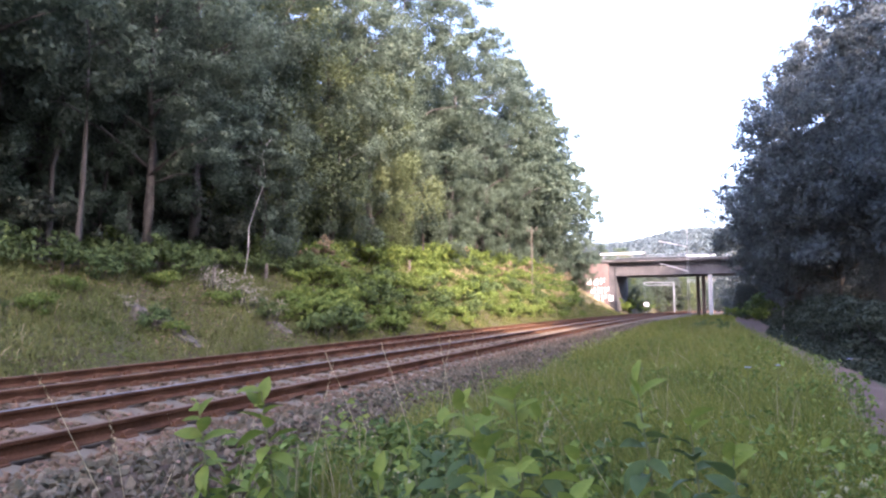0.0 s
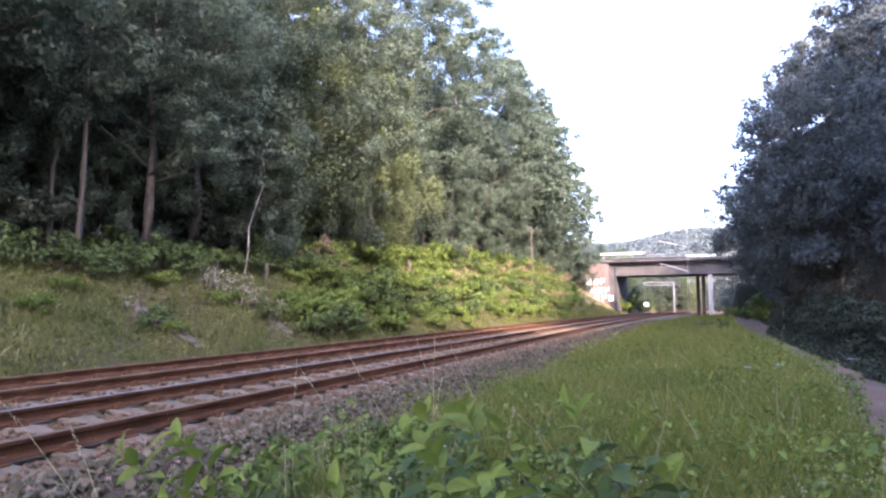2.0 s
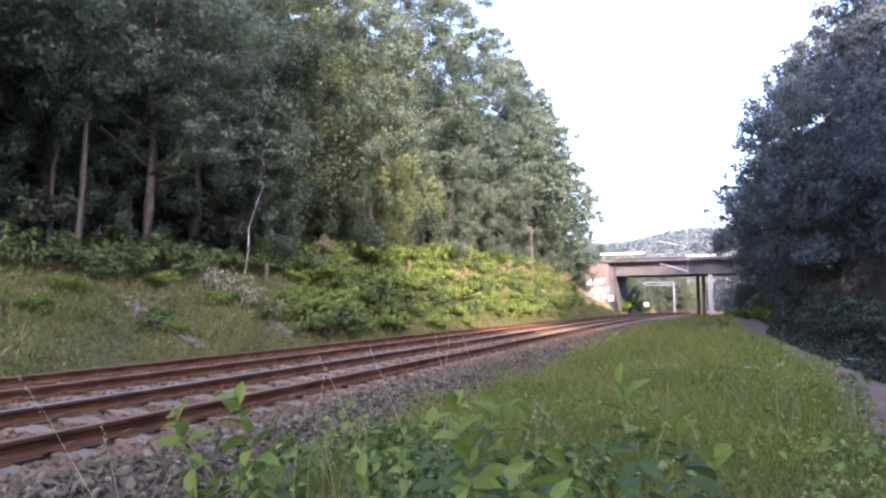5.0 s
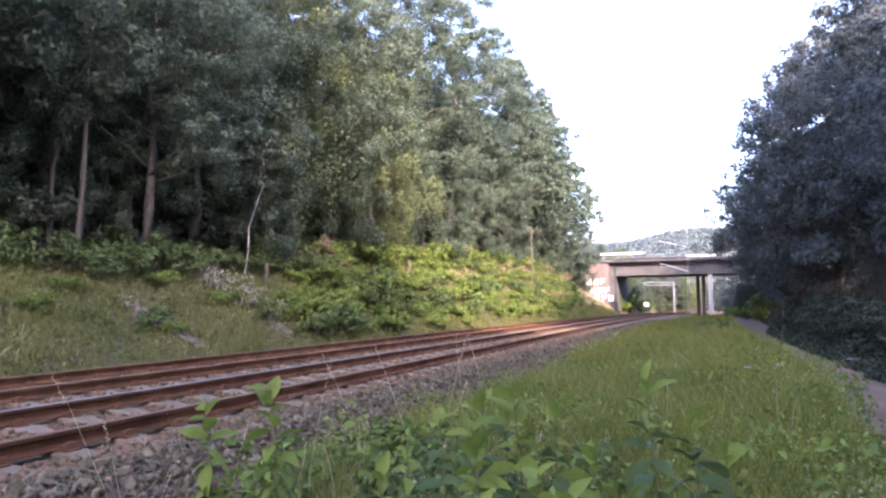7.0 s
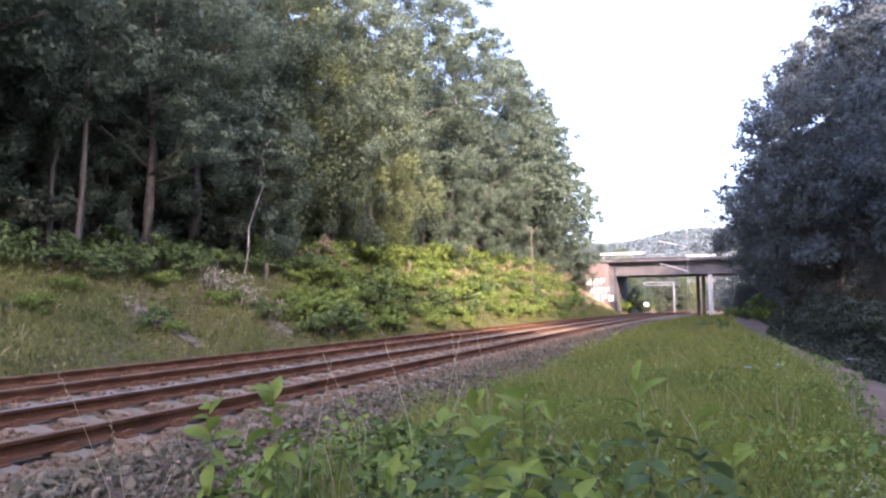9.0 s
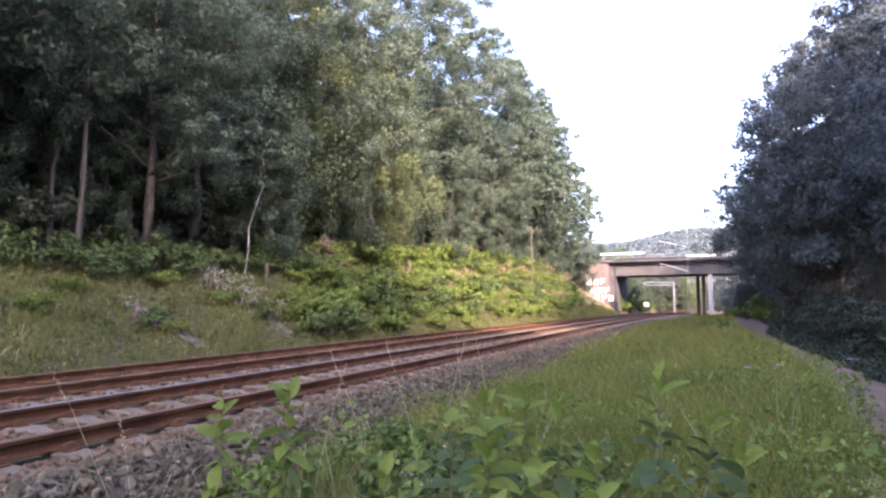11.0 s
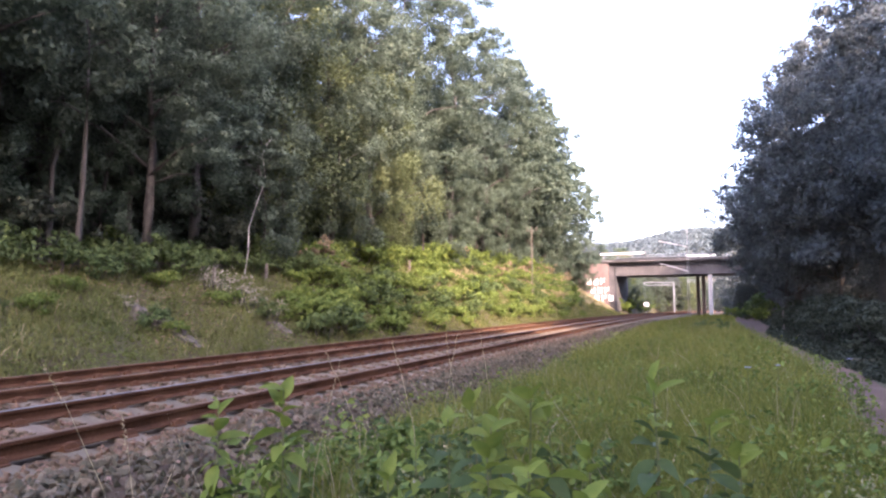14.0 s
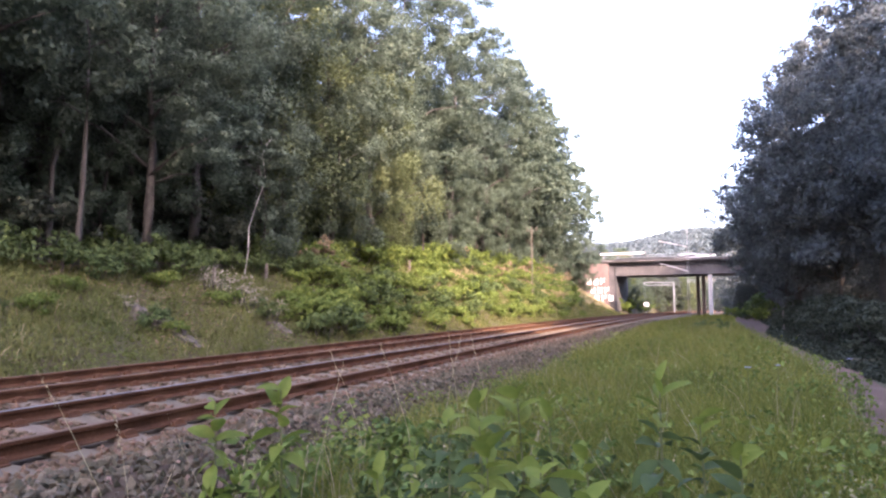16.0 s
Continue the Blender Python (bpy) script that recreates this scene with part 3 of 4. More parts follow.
for i in range(15):
    plant(OAK_DEEP, -24.5 + rng0.uniform(-1.5, 1.5), 2 + i * 6.6, rng0.uniform(1.0, 1.2), group="trees on the bank")
for i in range(9):
    plant(OAK_DEEP, -33 + rng0.uniform(-2, 2), 8 + i * 8.5, rng0.uniform(1.1, 1.25), group="trees on the bank")
for i in range(26):
    plant(LOW_DEEP, -20.5 - (i % 3) * 2.3 + rng0.uniform(-0.8, 0.8), 4 + i * 3.1, rng0.uniform(0.85, 1.15), group="trees on the bank")
for i in range(16):
    plant(LOW_DEEP, -29.0 - (i % 2) * 2.6, 10 + i * 4.6, rng0.uniform(1.1, 1.4), group="trees on the bank")
# wood beside the path
for x, y, s in ((12.0, 21.0, 0.95), (11.4, 28.0, 0.98), (10.6, 35.5, 1.05), (9.8, 43.0, 1.1), (8.8, 50.0, 1.15), (7.5, 57.0, 1.18), (7.9, 66.0, 0.95), (8.6, 74.0, 0.95),
                (10.2, 82.0, 0.85)):
    plant(DARK[int(y) % 2], x, y, s, group="trees beside the path")
for i in (0, 1, 2, 3, 5, 6, 7, 9, 10, 11):
    plant(DARK_DEEP[i % 2], 16.5 + rng0.uniform(-1, 1), 18 + i * 6.5, rng0.uniform(1.0, 1.15), group="trees beside the path")
# unseen tall trees added behind the camera, they keep sun off the near bank
for i in (0, 1, 3, 4, 6, 7, 9, 10, 12, 13, 15, 16):
    plant(DARK_DEEP[i % 2], 15 + 6.0 * (i % 3) + rng0.uniform(-1, 1), -44 + (i // 3) * 6.4 - 6.5 * (i % 3), 1.55 + 0.1 * (i % 3), group="trees beside the path")
# two more out of view, added to shade the near track
for x, y in ((12.8, -0.5), (12.6, 3.5)):
    plant(DARK_DEEP[0], x, y, 0.88, group="trees beside the path")
for x, y, s in ((5.8, 97.5, 0.27), (7.6, 98.5, 0.28), (6.8, 101.0, 0.28), (9.0, 97.0, 0.3), (9.6, 86.5, 0.45), (11.2, 84.0, 0.55), (12.6, 88.0, 0.6)):
    plant(DARK_DEEP[1], x, y, s, group="trees beside the path")
for x, y in ((-20.5, 9.0), (-22.0, 11.5), (-21.0, 14.5), (-22.5, 17.0)):
    plant(DARK_DEEP[0], x, y, 0.6, group="trees on the bank")
for x, y in ((-26.0, 25.0), (-27.5, 22.5), (-24.5, 27.0), (-29.0, 27.5)):
    plant(LOW_DEEP, x, y, 1.3, group="trees on the bank")
for x, y, s in ((14.0, 27.0, 0.55), (13.6, 33.0, 0.55), (13.0, 39.0, 0.5), (12.6, 60.0, 0.5)):
    plant(DARK_DEEP[0], x, y, s, group="trees beside the path")
# beyond the bridge
for x, y, s in ((-15, 112, 0.8), (-13, 124, 0.8), (-8, 176, 0.75), (-2, 182, 0.8), (4, 168, 0.75), (7, 150, 0.8), (10, 132, 0.8), (13, 112, 0.8), (14, 100, 0.7), (-14, 140, 0.8), (-14, 158, 0.8)):
    plant((LOW_DEEP, OAK_DEEP)[int(y) % 2], x, y, s * 1.1, group="trees beyond the bridge")

for i in range(40):
    plant(LOW_DEEP, -34 + i * 1.75, 150 + (i * 11) % 44, rng0.uniform(0.65, 0.9), group="trees beyond the bridge")
for i in range(24):
    y = 104 + i * 3.4
    plant(LOW_DEEP, float(bend_right(y)) - 12.4 - (i % 3) * 1.6, y, rng0.uniform(0.42, 0.62), group="trees beyond the bridge")
for x, y in ((-9.6, 140.0), (-8.0, 144.0), (-6.3, 139.0), (-4.8, 145.0), (-7.0, 150.0)):
    plant(DARK_DEEP[0], x, y, 0.46, group="trees beyond the bridge")
for x, y, s in ((-10.0, 128.0, 0.5), (3.6, 118.0, 0.5), (5.5, 108.0, 0.4), (7.0, 122.0, 0.7), (4.2, 134.0, 0.6)):
    plant(LOW_DEEP, x + 2, y, s, group="trees beyond the bridge")

for x, y, s in ((6.2, 114.0, 0.55), (8.6, 111.0, 0.6), (10.8, 108.0, 0.6), (4.8, 122.0, 0.5), (12.0, 101.0, 0.6)):
    plant(DARK_DEEP[1], x, y, s, group="trees beyond the bridge")
plant(BEECH, -14.1, 90.0, 0.55, group="trees on the bank")
# beyond the bridge the willows' yellow leaf colour stands in for sunlit foliage
plant(WILLOW, -11.6, 116.0, 0.55, group="trees beyond the bridge"), plant(WILLOW, -3.4, 150.0, 0.6, group="trees beyond the bridge"), plant(WILLOW, -1.2, 146.0, 0.5, group="trees beyond the bridge")

# undergrowth
NETTLES = [make_bush(20 + i, 1.9, 1.3, M_NETTLE, 0.17, 720, "leafy green undergrowth shrub on the bank") for i in range(2)]
BRAMBLES = [make_bush(30 + i, 1.6, 0.9, M_BRAMBLE, 0.125, 1000, "bright green bramble bush on the bank", name="bramble") for i in range(3)]
# dark leaf colour stands for the shade under the canopy
DUSK = make_bush(41, 2.6, 2.2, M_SHRUB, 0.15, 1500, "shrub beneath the trees, leaves darkened for the canopy's shade")
WITHERED = make_bush(43, 1.3, 1.0, M_DRYBUSH, 0.13, 500, "withered brown bush on the bank")
PALE = make_bush(45, 1.3, 1.1, M_BLOSSOM, 0.08, 210, "scraggy shrub with pale seed heads on the bank")
for i in range(46):
    y = 4 + i * 1.75
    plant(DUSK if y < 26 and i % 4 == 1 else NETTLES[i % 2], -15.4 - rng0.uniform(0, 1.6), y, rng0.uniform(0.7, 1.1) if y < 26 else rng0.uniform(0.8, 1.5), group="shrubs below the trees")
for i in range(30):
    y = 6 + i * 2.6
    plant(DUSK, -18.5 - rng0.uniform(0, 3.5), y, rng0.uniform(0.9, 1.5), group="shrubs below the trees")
for i in range(250):
    y = 17.0 + 55 * (i / 250) ** 1.4
    u = rng0.uniform(-14.9, -11.2)
    if y < 17.4 + (-11.2 - u) * 1.3:
        continue
    plant(NETTLES[i % 2] if i % 6 == 1 else BRAMBLES[i % 3], u + float(bend_right(y)) * 0.8, y, rng0.uniform(0.5, 1.1), group="brambles on the bank")
for i in range(20):
    plant(NETTLES[i % 2], -14.5 - rng0.uniform(0, 1.0), 6.5 + i * 0.85, rng0.uniform(0.5, 0.95), group="shrubs below the trees")
for i in range(44):
    y = 97 + i * 1.3
    plant((BRAMBLES + NETTLES)[i % 5], float(bend_right(y)) - 12.4 - rng0.uniform(0, 3.6), y, rng0.uniform(1.1, 1.8), group="bushes beyond the bridge")
for i in range(34):
    y = 24.5 + i * 1.3
    plant(BRAMBLES[i % 3], -15.4 + rng0.uniform(-0.7, 0.5), y, rng0.uniform(1.0, 1.7), group="brambles on the bank")
for i in range(12):
    plant(DUSK, -24.0 - (i % 3) * 1.6, 8 + i * 3.0, 1.9, group="shrubs below the trees")
# dark-leaved bushes fill the shaded gap beyond the bridge with painted shade
for x, y in ((-7.6, 127.0), (-6.4, 128.5), (-5.2, 127.0), (-4.2, 130.0)):
    plant(DUSK, x, y, 2.5, group="bushes beyond the bridge")
for x, y, s in ((-14.4, 58.0, 1.2), (-14.2, 50.0, 1.2), (-15.0, 24.0, 1.3), (-14.6, 66.0, 1.3), (-14.5, 70.0, 1.2), (-15.0, 42.0, 1.2), (-14.0, 47.0, 0.8), (-13.8, 54.0, 0.8), (-14.3, 62.0, 1.0), (-14.0, 75.0, 1.1), (-14.6, 25.2, 0.9)):
    plant(WITHERED, x, y, s, group="withered bushes")
for x, y, s in ((-14.1, 16.2, 0.8), (-13.5, 16.1, 1.05), (-13.2, 16.5, 0.9), (-12.8, 16.6, 0.8), (-12.3, 17.1, 0.8), (-13.0, 12.2, 0.5)):
    plant(PALE, x, y, s, group="pale shrubs")
for x, y, s in ((-13.2, 15.9, 0.6), (-12.4, 16.9, 0.55), (-12.3, 12.3, 0.5), (-11.8, 18.6, 0.4), (-11.9, 20.2, 0.4), (-13.1, 9.8, 0.5), (-12.0, 12.6, 0.45), (-12.9, 8.6, 0.4), (-12.4, 18.0, 0.5), (-13.9, 11.2, 0.5), (-13.2, 19.0, 0.5), (-14.4, 14.6, 0.6)):
    plant((NETTLES + BRAMBLES)[int(y * 3) % 5], x, y, s * 1.1, group="shrubs on the slope")
for i in range(34):
    y = 7 + i * 1.45
    plant(DUSK, (4.6 if y < 42 else 6.0) + rng0.uniform(-0.2, 2.4) + float(bend_right(y)) * 0.6, y, rng0.uniform(0.45, 0.95), group="shrubs beside the path")
plant(BRAMBLES[0], 4.2, 85.0, 1.6, group="bushes by the path"), plant(BRAMBLES[1], 6.3, 78.0, 1.9, group="bushes by the path")
plant(NETTLES[0], 7.0, 80.0, 2.3, group="bushes by the path"), plant(NETTLES[1], 5.4, 82.0, 1.2, group="bushes by the path"), plant(NETTLES[0], 6.3, 88.0, 2.0, group="bushes by the path")
plant(NETTLES[0], 1.2, 35.0, 0.6), plant(NETTLES[1], 0.2, 37.0, 0.6)

# ---- grass ----
def meadow(name, label, mat, x0, x1, y0, y1, count, h, w, seed, power=1.6, ragged=0.0, lean=0.6, wind=(-0.15, 0)):
    rng = np.random.default_rng(seed)
    y = y0 + (y1 - y0) * rng.uniform(size=count) ** power
    x = rng.uniform(x0, x1, count) + bend_right(y)
    if ragged:
        u = x - bend_right(y)
        edge = ragged * lumps(x * 0, y, 2.1, 0.7) * rng.uniform(0.3, 1.3, count)
        ok = (u > shoulder(y) + edge) & (u < strip_edge(y) - edge * 0.3)
        x, y = x[ok], y[ok]
    P = np.stack([x, y, ground(x, y) - 0.01], 1)
    grow = np.clip(1 + 0.36 * lumps(x, y, 1.1) + 0.42 * lumps(x, y, 4.3, 1.0) + 0.25 * lumps(x, y, 9.0, 2.0), 0.25, 1.9) * rng.uniform(0.55, 1.15, len(x))
    if ragged:
        u = x - bend_right(y)
        grow = grow * np.clip(0.35 + 0.65 * (strip_edge(y) - u) / 0.8, 0.35, 1) * np.clip(0.5 + (u - shoulder(y)) / 0.8, 0.5, 1)
    v, f = blades(P, h * grow, w * (0.7 + 0.012 * y + rng.uniform(0, 0.6, len(x))), rng, lean=lean, wind=wind)
    tagged(link_mesh(name, mesh_of(name, v, f, mat)), label, "grass", kind="stuff")


meadow("grass", "tall fresh green grass on the strip beside the ballast", M_GRASS, -4.0, 2.6, 0.9, 90, 160000, 0.38, 0.007, 1, 2.1, ragged=0.3)
meadow("bank_grass", "mixed green and tan grass on the railway bank", M_BANKGRASS, -15.8, -11.0, 4, 92, 115000, 0.23, 0.013, 2, 1.6, lean=1.1)
meadow("dry_grass", "thin dry grass stalks on the bank", M_STRAW, -15.2, -11.2, 4, 92, 4000, 0.33, 0.010, 3, 1.3, lean=0.9)


def forest_floor():
    """Low ivy and fallen leaves beside the path, coloured dark for the trees' shade."""
    rng = np.random.default_rng(31)
    n = 60000
    y = 6 + 84 * rng.uniform(size=n) ** 1.3
    u = path_right(y) + 6.0 * rng.uniform(size=n) ** 1.2
    x = u + bend_right(y)
    ok = lumps(x, y, 1.1, 2.0) > -0.9
    x, y = x[ok], y[ok]
    z = ground(x, y) + 0.02 + 0.2 * rng.uniform(size=len(x)) ** 2 * np.clip(1 + 0.6 * lumps(x, y, 1.4), 0.1, 2)
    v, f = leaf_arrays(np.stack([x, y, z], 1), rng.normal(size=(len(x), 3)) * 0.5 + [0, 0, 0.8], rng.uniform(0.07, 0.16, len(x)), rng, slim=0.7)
    tagged(link_mesh("ivy", mesh_of("ivy", v, f, M_SHRUB)), "ivy and leaf litter beneath the trees, dark colour standing for shade", "ivy", kind="stuff")


forest_floor()
meadow("far_dry_grass", "sun-bleached dry grass along the upper bank", M_STRAW, -15.8, -13.0, 38, 92, 12000, 0.42, 0.014, 4, 1.0, lean=0.9)


def tufts(count, per, seed):
    """Taller tussocks of grass that lean outward, scattered over the strip."""
    rng = np.random.default_rng(seed)
    y = 1.5 + 55 * rng.uniform(size=count) ** 2.0
    u = rng.uniform(-3.4, 2.2, count)
    ok = (u > shoulder(y) + 0.15) & (u < strip_edge(y) - 0.25)
    y, u = y[ok], u[ok]
    n = len(y)
    size = rng.uniform(0.6, 1.25, n)
    cx, cy, sz = (np.repeat(a, per) for a in (u + bend_right(y), y, size))
    off = rng.normal(size=(n * per, 2)) * 0.09 * sz[:, None]
    P = np.stack([cx + off[:, 0], cy + off[:, 1], ground(cx, cy) - 0.02], 1)
    v, f = blades(P, 0.52 * sz * rng.uniform(0.6, 1.15, n * per), 0.0075 + 0.0003 * cy, rng, lean=0.55)
    tagged(link_mesh("grass_tussocks", mesh_of("grass_tussocks", v, f, M_TUFT)), "tall leaning grass tussocks on the strip", "grass", kind="stuff")


tufts(1900, 42, 41)


def on_strip(x, y):
    u = x - bend_right(y)
    return (u > shoulder(y) + 0.25 * lumps(x * 0, y, 2.1, 0.7)) & (u < strip_edge(y) - 0.1)


def ground_cover(name, label, mat, x0, x1, y0, y1, count, h, size, seed, power=2.0, keep=None):
    """Small broad leaves of many low herbs."""
    rng = np.random.default_rng(seed)
    y = y0 + (y1 - y0) * rng.uniform(size=count) ** power
    x = rng.uniform(x0, x1, count) + bend_right(y)
    if keep is not None:
        ok = keep(x, y)
        x, y = x[ok], y[ok]
    n = len(x)
    z = ground(x, y) + h * rng.uniform(0.1, 1, n) * np.clip(1 + 0.4 * lumps(x, y, 1.7, 2.0), 0.3, 1.6)
    v, f = leaf_arrays(np.stack([x, y, z], 1), rng.normal(size=(n, 3)) * 0.6 + [0, 0, 0.8], size * rng.uniform(0.5, 1.3, n) * (1 + 0.01 * y), rng, slim=0.5)
    tagged(link_mesh(name, mesh_of(name, v, f, mat)), label, "herbs", kind="stuff")


ground_cover("herbs", "low leafy herbs among the grass", M_BRAMBLE, -3.8, 2.3, 1.0, 50, 56000, 0.36, 0.05, 7, 2.2, on_strip)
ground_cover("bright_herbs", "bright young herb leaves among the grass", M_GRASS, -3.8, 2.3, 1.0, 60, 48000, 0.42, 0.042, 8, 2.0, on_strip)
ground_cover("broad_herbs", "patches of broad-leaved herbs among the grass", M_BRAMBLE, -3.6, 2.2, 1.4, 30, 16000, 0.5, 0.085, 17, 1.7,
             keep=lambda x, y: on_strip(x, y) & (lumps(x, y, 1.5, 3.0) > 0.3))
ground_cover("yellow_herbs", "yellowish flowering herbs along the crest of the strip", M_LEAF_Y, -3.2, 2.2, 3.0, 60, 12000, 0.56, 0.03, 18, 1.5,
             keep=lambda x, y: on_strip(x, y) & (lumps(x, y, 0.9, 5.0) > 0.0))
ground_cover("bank_herbs", "low herbs on the railway bank", M_BANKHERB, -15.8, -11.0, 5, 90, 62000, 0.22, 0.07, 9, 1.5)
ground_cover("withered_herbs", "brownish withered herbs on the railway bank", M_DRYBUSH, -15.6, -11.2, 5, 90, 22000, 0.24, 0.08, 10, 1.4,
             keep=lambda x, y: lumps(x, y, 0.75, 4.0) > 0.25)
meadow("seed_grass", "pale flowering grass heads above the strip", M_STRAW, -2.8, 2.1, 1.6, 60, 3200, 0.62, 0.0045, 12, 1.8, ragged=0.2)


ground_cover("seed_heads", "small pale grass seed heads above the strip", M_STRAW, -2.9, 2.3, 1.6, 45, 11000, 0.55, 0.018, 13, 1.9, on_strip)


# ---- single plants of the foreground ----
def leaf_blade(seed, mat):
    """An ovate leaf with a folded midrib and a drooping tip, one unit long along +x."""
    rng = random.Random(seed)
    bm = bmesh.new()
    rows = []
    for i in range(7):
        u = i / 6
        w = 0.29 * math.sin(math.pi * min(1, u * 0.93 + 0.05)) ** 0.8 * (1 - 0.35 * u)
        z = 0.18 * u - 0.34 * u * u
        rows.append([bm.verts.new((u, s * w, z + abs(s) * w * 0.35 + rng.uniform(-0.012, 0.012))) for s in (-1, 0, 1)])
    for r, q in zip(rows, rows[1:]):
        for j in range(2):
            bm.faces.new((r[j], q[j], q[j + 1], r[j + 1]))
    me = bpy.data.meshes.new("leaf")
    bm.to_mesh(me)
    bm.free()
    me.materials.append(mat)
    me.shade_smooth()
    return me


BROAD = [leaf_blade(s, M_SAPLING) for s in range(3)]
# darker copies for the lower leaves, shade put into their green
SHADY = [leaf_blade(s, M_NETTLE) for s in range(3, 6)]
SHOOTS = []


def sapling(x, y, top, label, seed, pairs=6, leaf=0.10, free=0.6, swing=1.0, width=1.0, sunny=0.35):
    """A young broadleaf shoot: a still lower stem, and an upper shoot with its leaves that sways in the wind. Leaves
    below sunny are coloured as shaded.
    """
    rng = random.Random(seed)
    z0 = gz(x, y)
    h = top - z0
    low = max(0.12, h - free)
    root = tagged(new("sapling"), label, "sapling", "saplings in the grass")
    root.matrix_basis = pose(x, y, z0, 0, 0, 21.2)
    bm = bmesh.new()
    tube(bm, [(0, 0, -0.05), (0.012, 0.01, low * 0.5), (0, 0, low + 0.01)], [0.009, 0.008, 0.006], 6)
    stem = part("stem", bm, M_STEM, root)
    for k in range(8):
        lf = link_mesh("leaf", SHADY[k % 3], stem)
        lf.matrix_basis = pose(0, 0, low * (0.4 + 0.075 * k), rng.uniform(-25, 25), rng.uniform(-10, 35), k * 137 + rng.uniform(-20, 20)) @ Matrix.Scale(leaf * rng.uniform(0.8, 1.1), 4)
    bm = bmesh.new()
    f = h - low
    tube(bm, [(0, 0, 0), (0.01, -0.005, f * 0.5), (0, 0, f)], [0.006, 0.005, 0.002], 6)
    shoot = part("shoot", bm, M_STEM, root, "leafy upper shoot")
    shoot.matrix_basis = pose(0, 0, low)
    for k in range(pairs * 2):
        u = 0.12 + 0.88 * (k + 0.8) / (pairs * 2)
        # bright leaf colour above, shaded leaf colour below
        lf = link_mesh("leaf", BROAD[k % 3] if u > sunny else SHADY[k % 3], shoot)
        lf.matrix_basis = (pose(0, 0, f * (u + rng.uniform(-0.03, 0.03)), rng.uniform(-50, 50), 40 - 85 * u * u + rng.uniform(-30, 30), k * 137.5 + rng.uniform(-25, 25))
                           @ Matrix.Scale(leaf * width * rng.uniform(0.6, 1.2) * (1.1 - 0.4 * u), 4))
    SHOOTS.append((shoot, low, swing, seed))
    return root


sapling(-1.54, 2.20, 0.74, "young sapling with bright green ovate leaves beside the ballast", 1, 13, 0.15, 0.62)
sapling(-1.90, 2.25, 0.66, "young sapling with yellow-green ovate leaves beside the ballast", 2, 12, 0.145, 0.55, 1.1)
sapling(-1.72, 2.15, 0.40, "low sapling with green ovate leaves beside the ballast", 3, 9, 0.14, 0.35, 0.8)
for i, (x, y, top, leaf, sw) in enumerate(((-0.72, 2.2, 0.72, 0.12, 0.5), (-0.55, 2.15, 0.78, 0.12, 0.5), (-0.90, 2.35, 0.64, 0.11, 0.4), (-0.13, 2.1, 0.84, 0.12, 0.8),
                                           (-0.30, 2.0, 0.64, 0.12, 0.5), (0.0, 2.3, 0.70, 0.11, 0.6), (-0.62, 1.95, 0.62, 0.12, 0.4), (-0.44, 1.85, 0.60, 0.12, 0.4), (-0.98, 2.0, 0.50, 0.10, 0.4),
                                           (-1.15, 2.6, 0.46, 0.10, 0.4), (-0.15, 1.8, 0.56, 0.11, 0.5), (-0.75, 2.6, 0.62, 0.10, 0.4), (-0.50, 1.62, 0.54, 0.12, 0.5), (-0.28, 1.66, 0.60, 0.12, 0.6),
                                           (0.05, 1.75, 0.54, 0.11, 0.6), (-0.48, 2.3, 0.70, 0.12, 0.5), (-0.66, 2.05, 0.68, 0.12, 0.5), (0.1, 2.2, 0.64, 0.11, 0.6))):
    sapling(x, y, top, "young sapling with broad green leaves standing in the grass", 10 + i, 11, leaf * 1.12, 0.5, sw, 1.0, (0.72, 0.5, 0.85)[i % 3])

STALKS, WEEDS = [], []


def grass_stalk(x, y, top, seed, lean=0.1):
    """A tall dry grass culm with its seed head."""
    rng = random.Random(seed)
    z0 = gz(x, y)
    h = top - z0
    root = tagged(new("grass_stalk"), "tall dry flowering grass stalk by the track", "grass", "dry grass stalks")
    root.matrix_basis = pose(x, y, z0, 0, 0, 21.2)
    bm = bmesh.new()
    tube(bm, [(0, 0, -0.03), (lean * h * 0.3, 0, h * 0.5), (lean * h, 0, h * 0.86)], [0.0028, 0.0022, 0.0012], 5)
    part("culm", bm, M_STRAW, root)
    P = []
    for k in range(26):
        u = k / 25
        P.append((lean * h * (1 + 0.35 * u) + rng.uniform(-0.006, 0.006), rng.uniform(-0.006, 0.006), h * (0.84 + 0.16 * u)))
    g = np.random.default_rng(seed)
    v, f = leaf_arrays(np.array(P), g.normal(size=(26, 3)) + [1, 0, 0.2], g.uniform(0.012, 0.022, 26), g, slim=0.4)
    link_mesh("seed_head", mesh_of("seed_head", v, f, M_STRAW), root)
    STALKS.append((root, root.matrix_basis.copy(), seed))
    return root


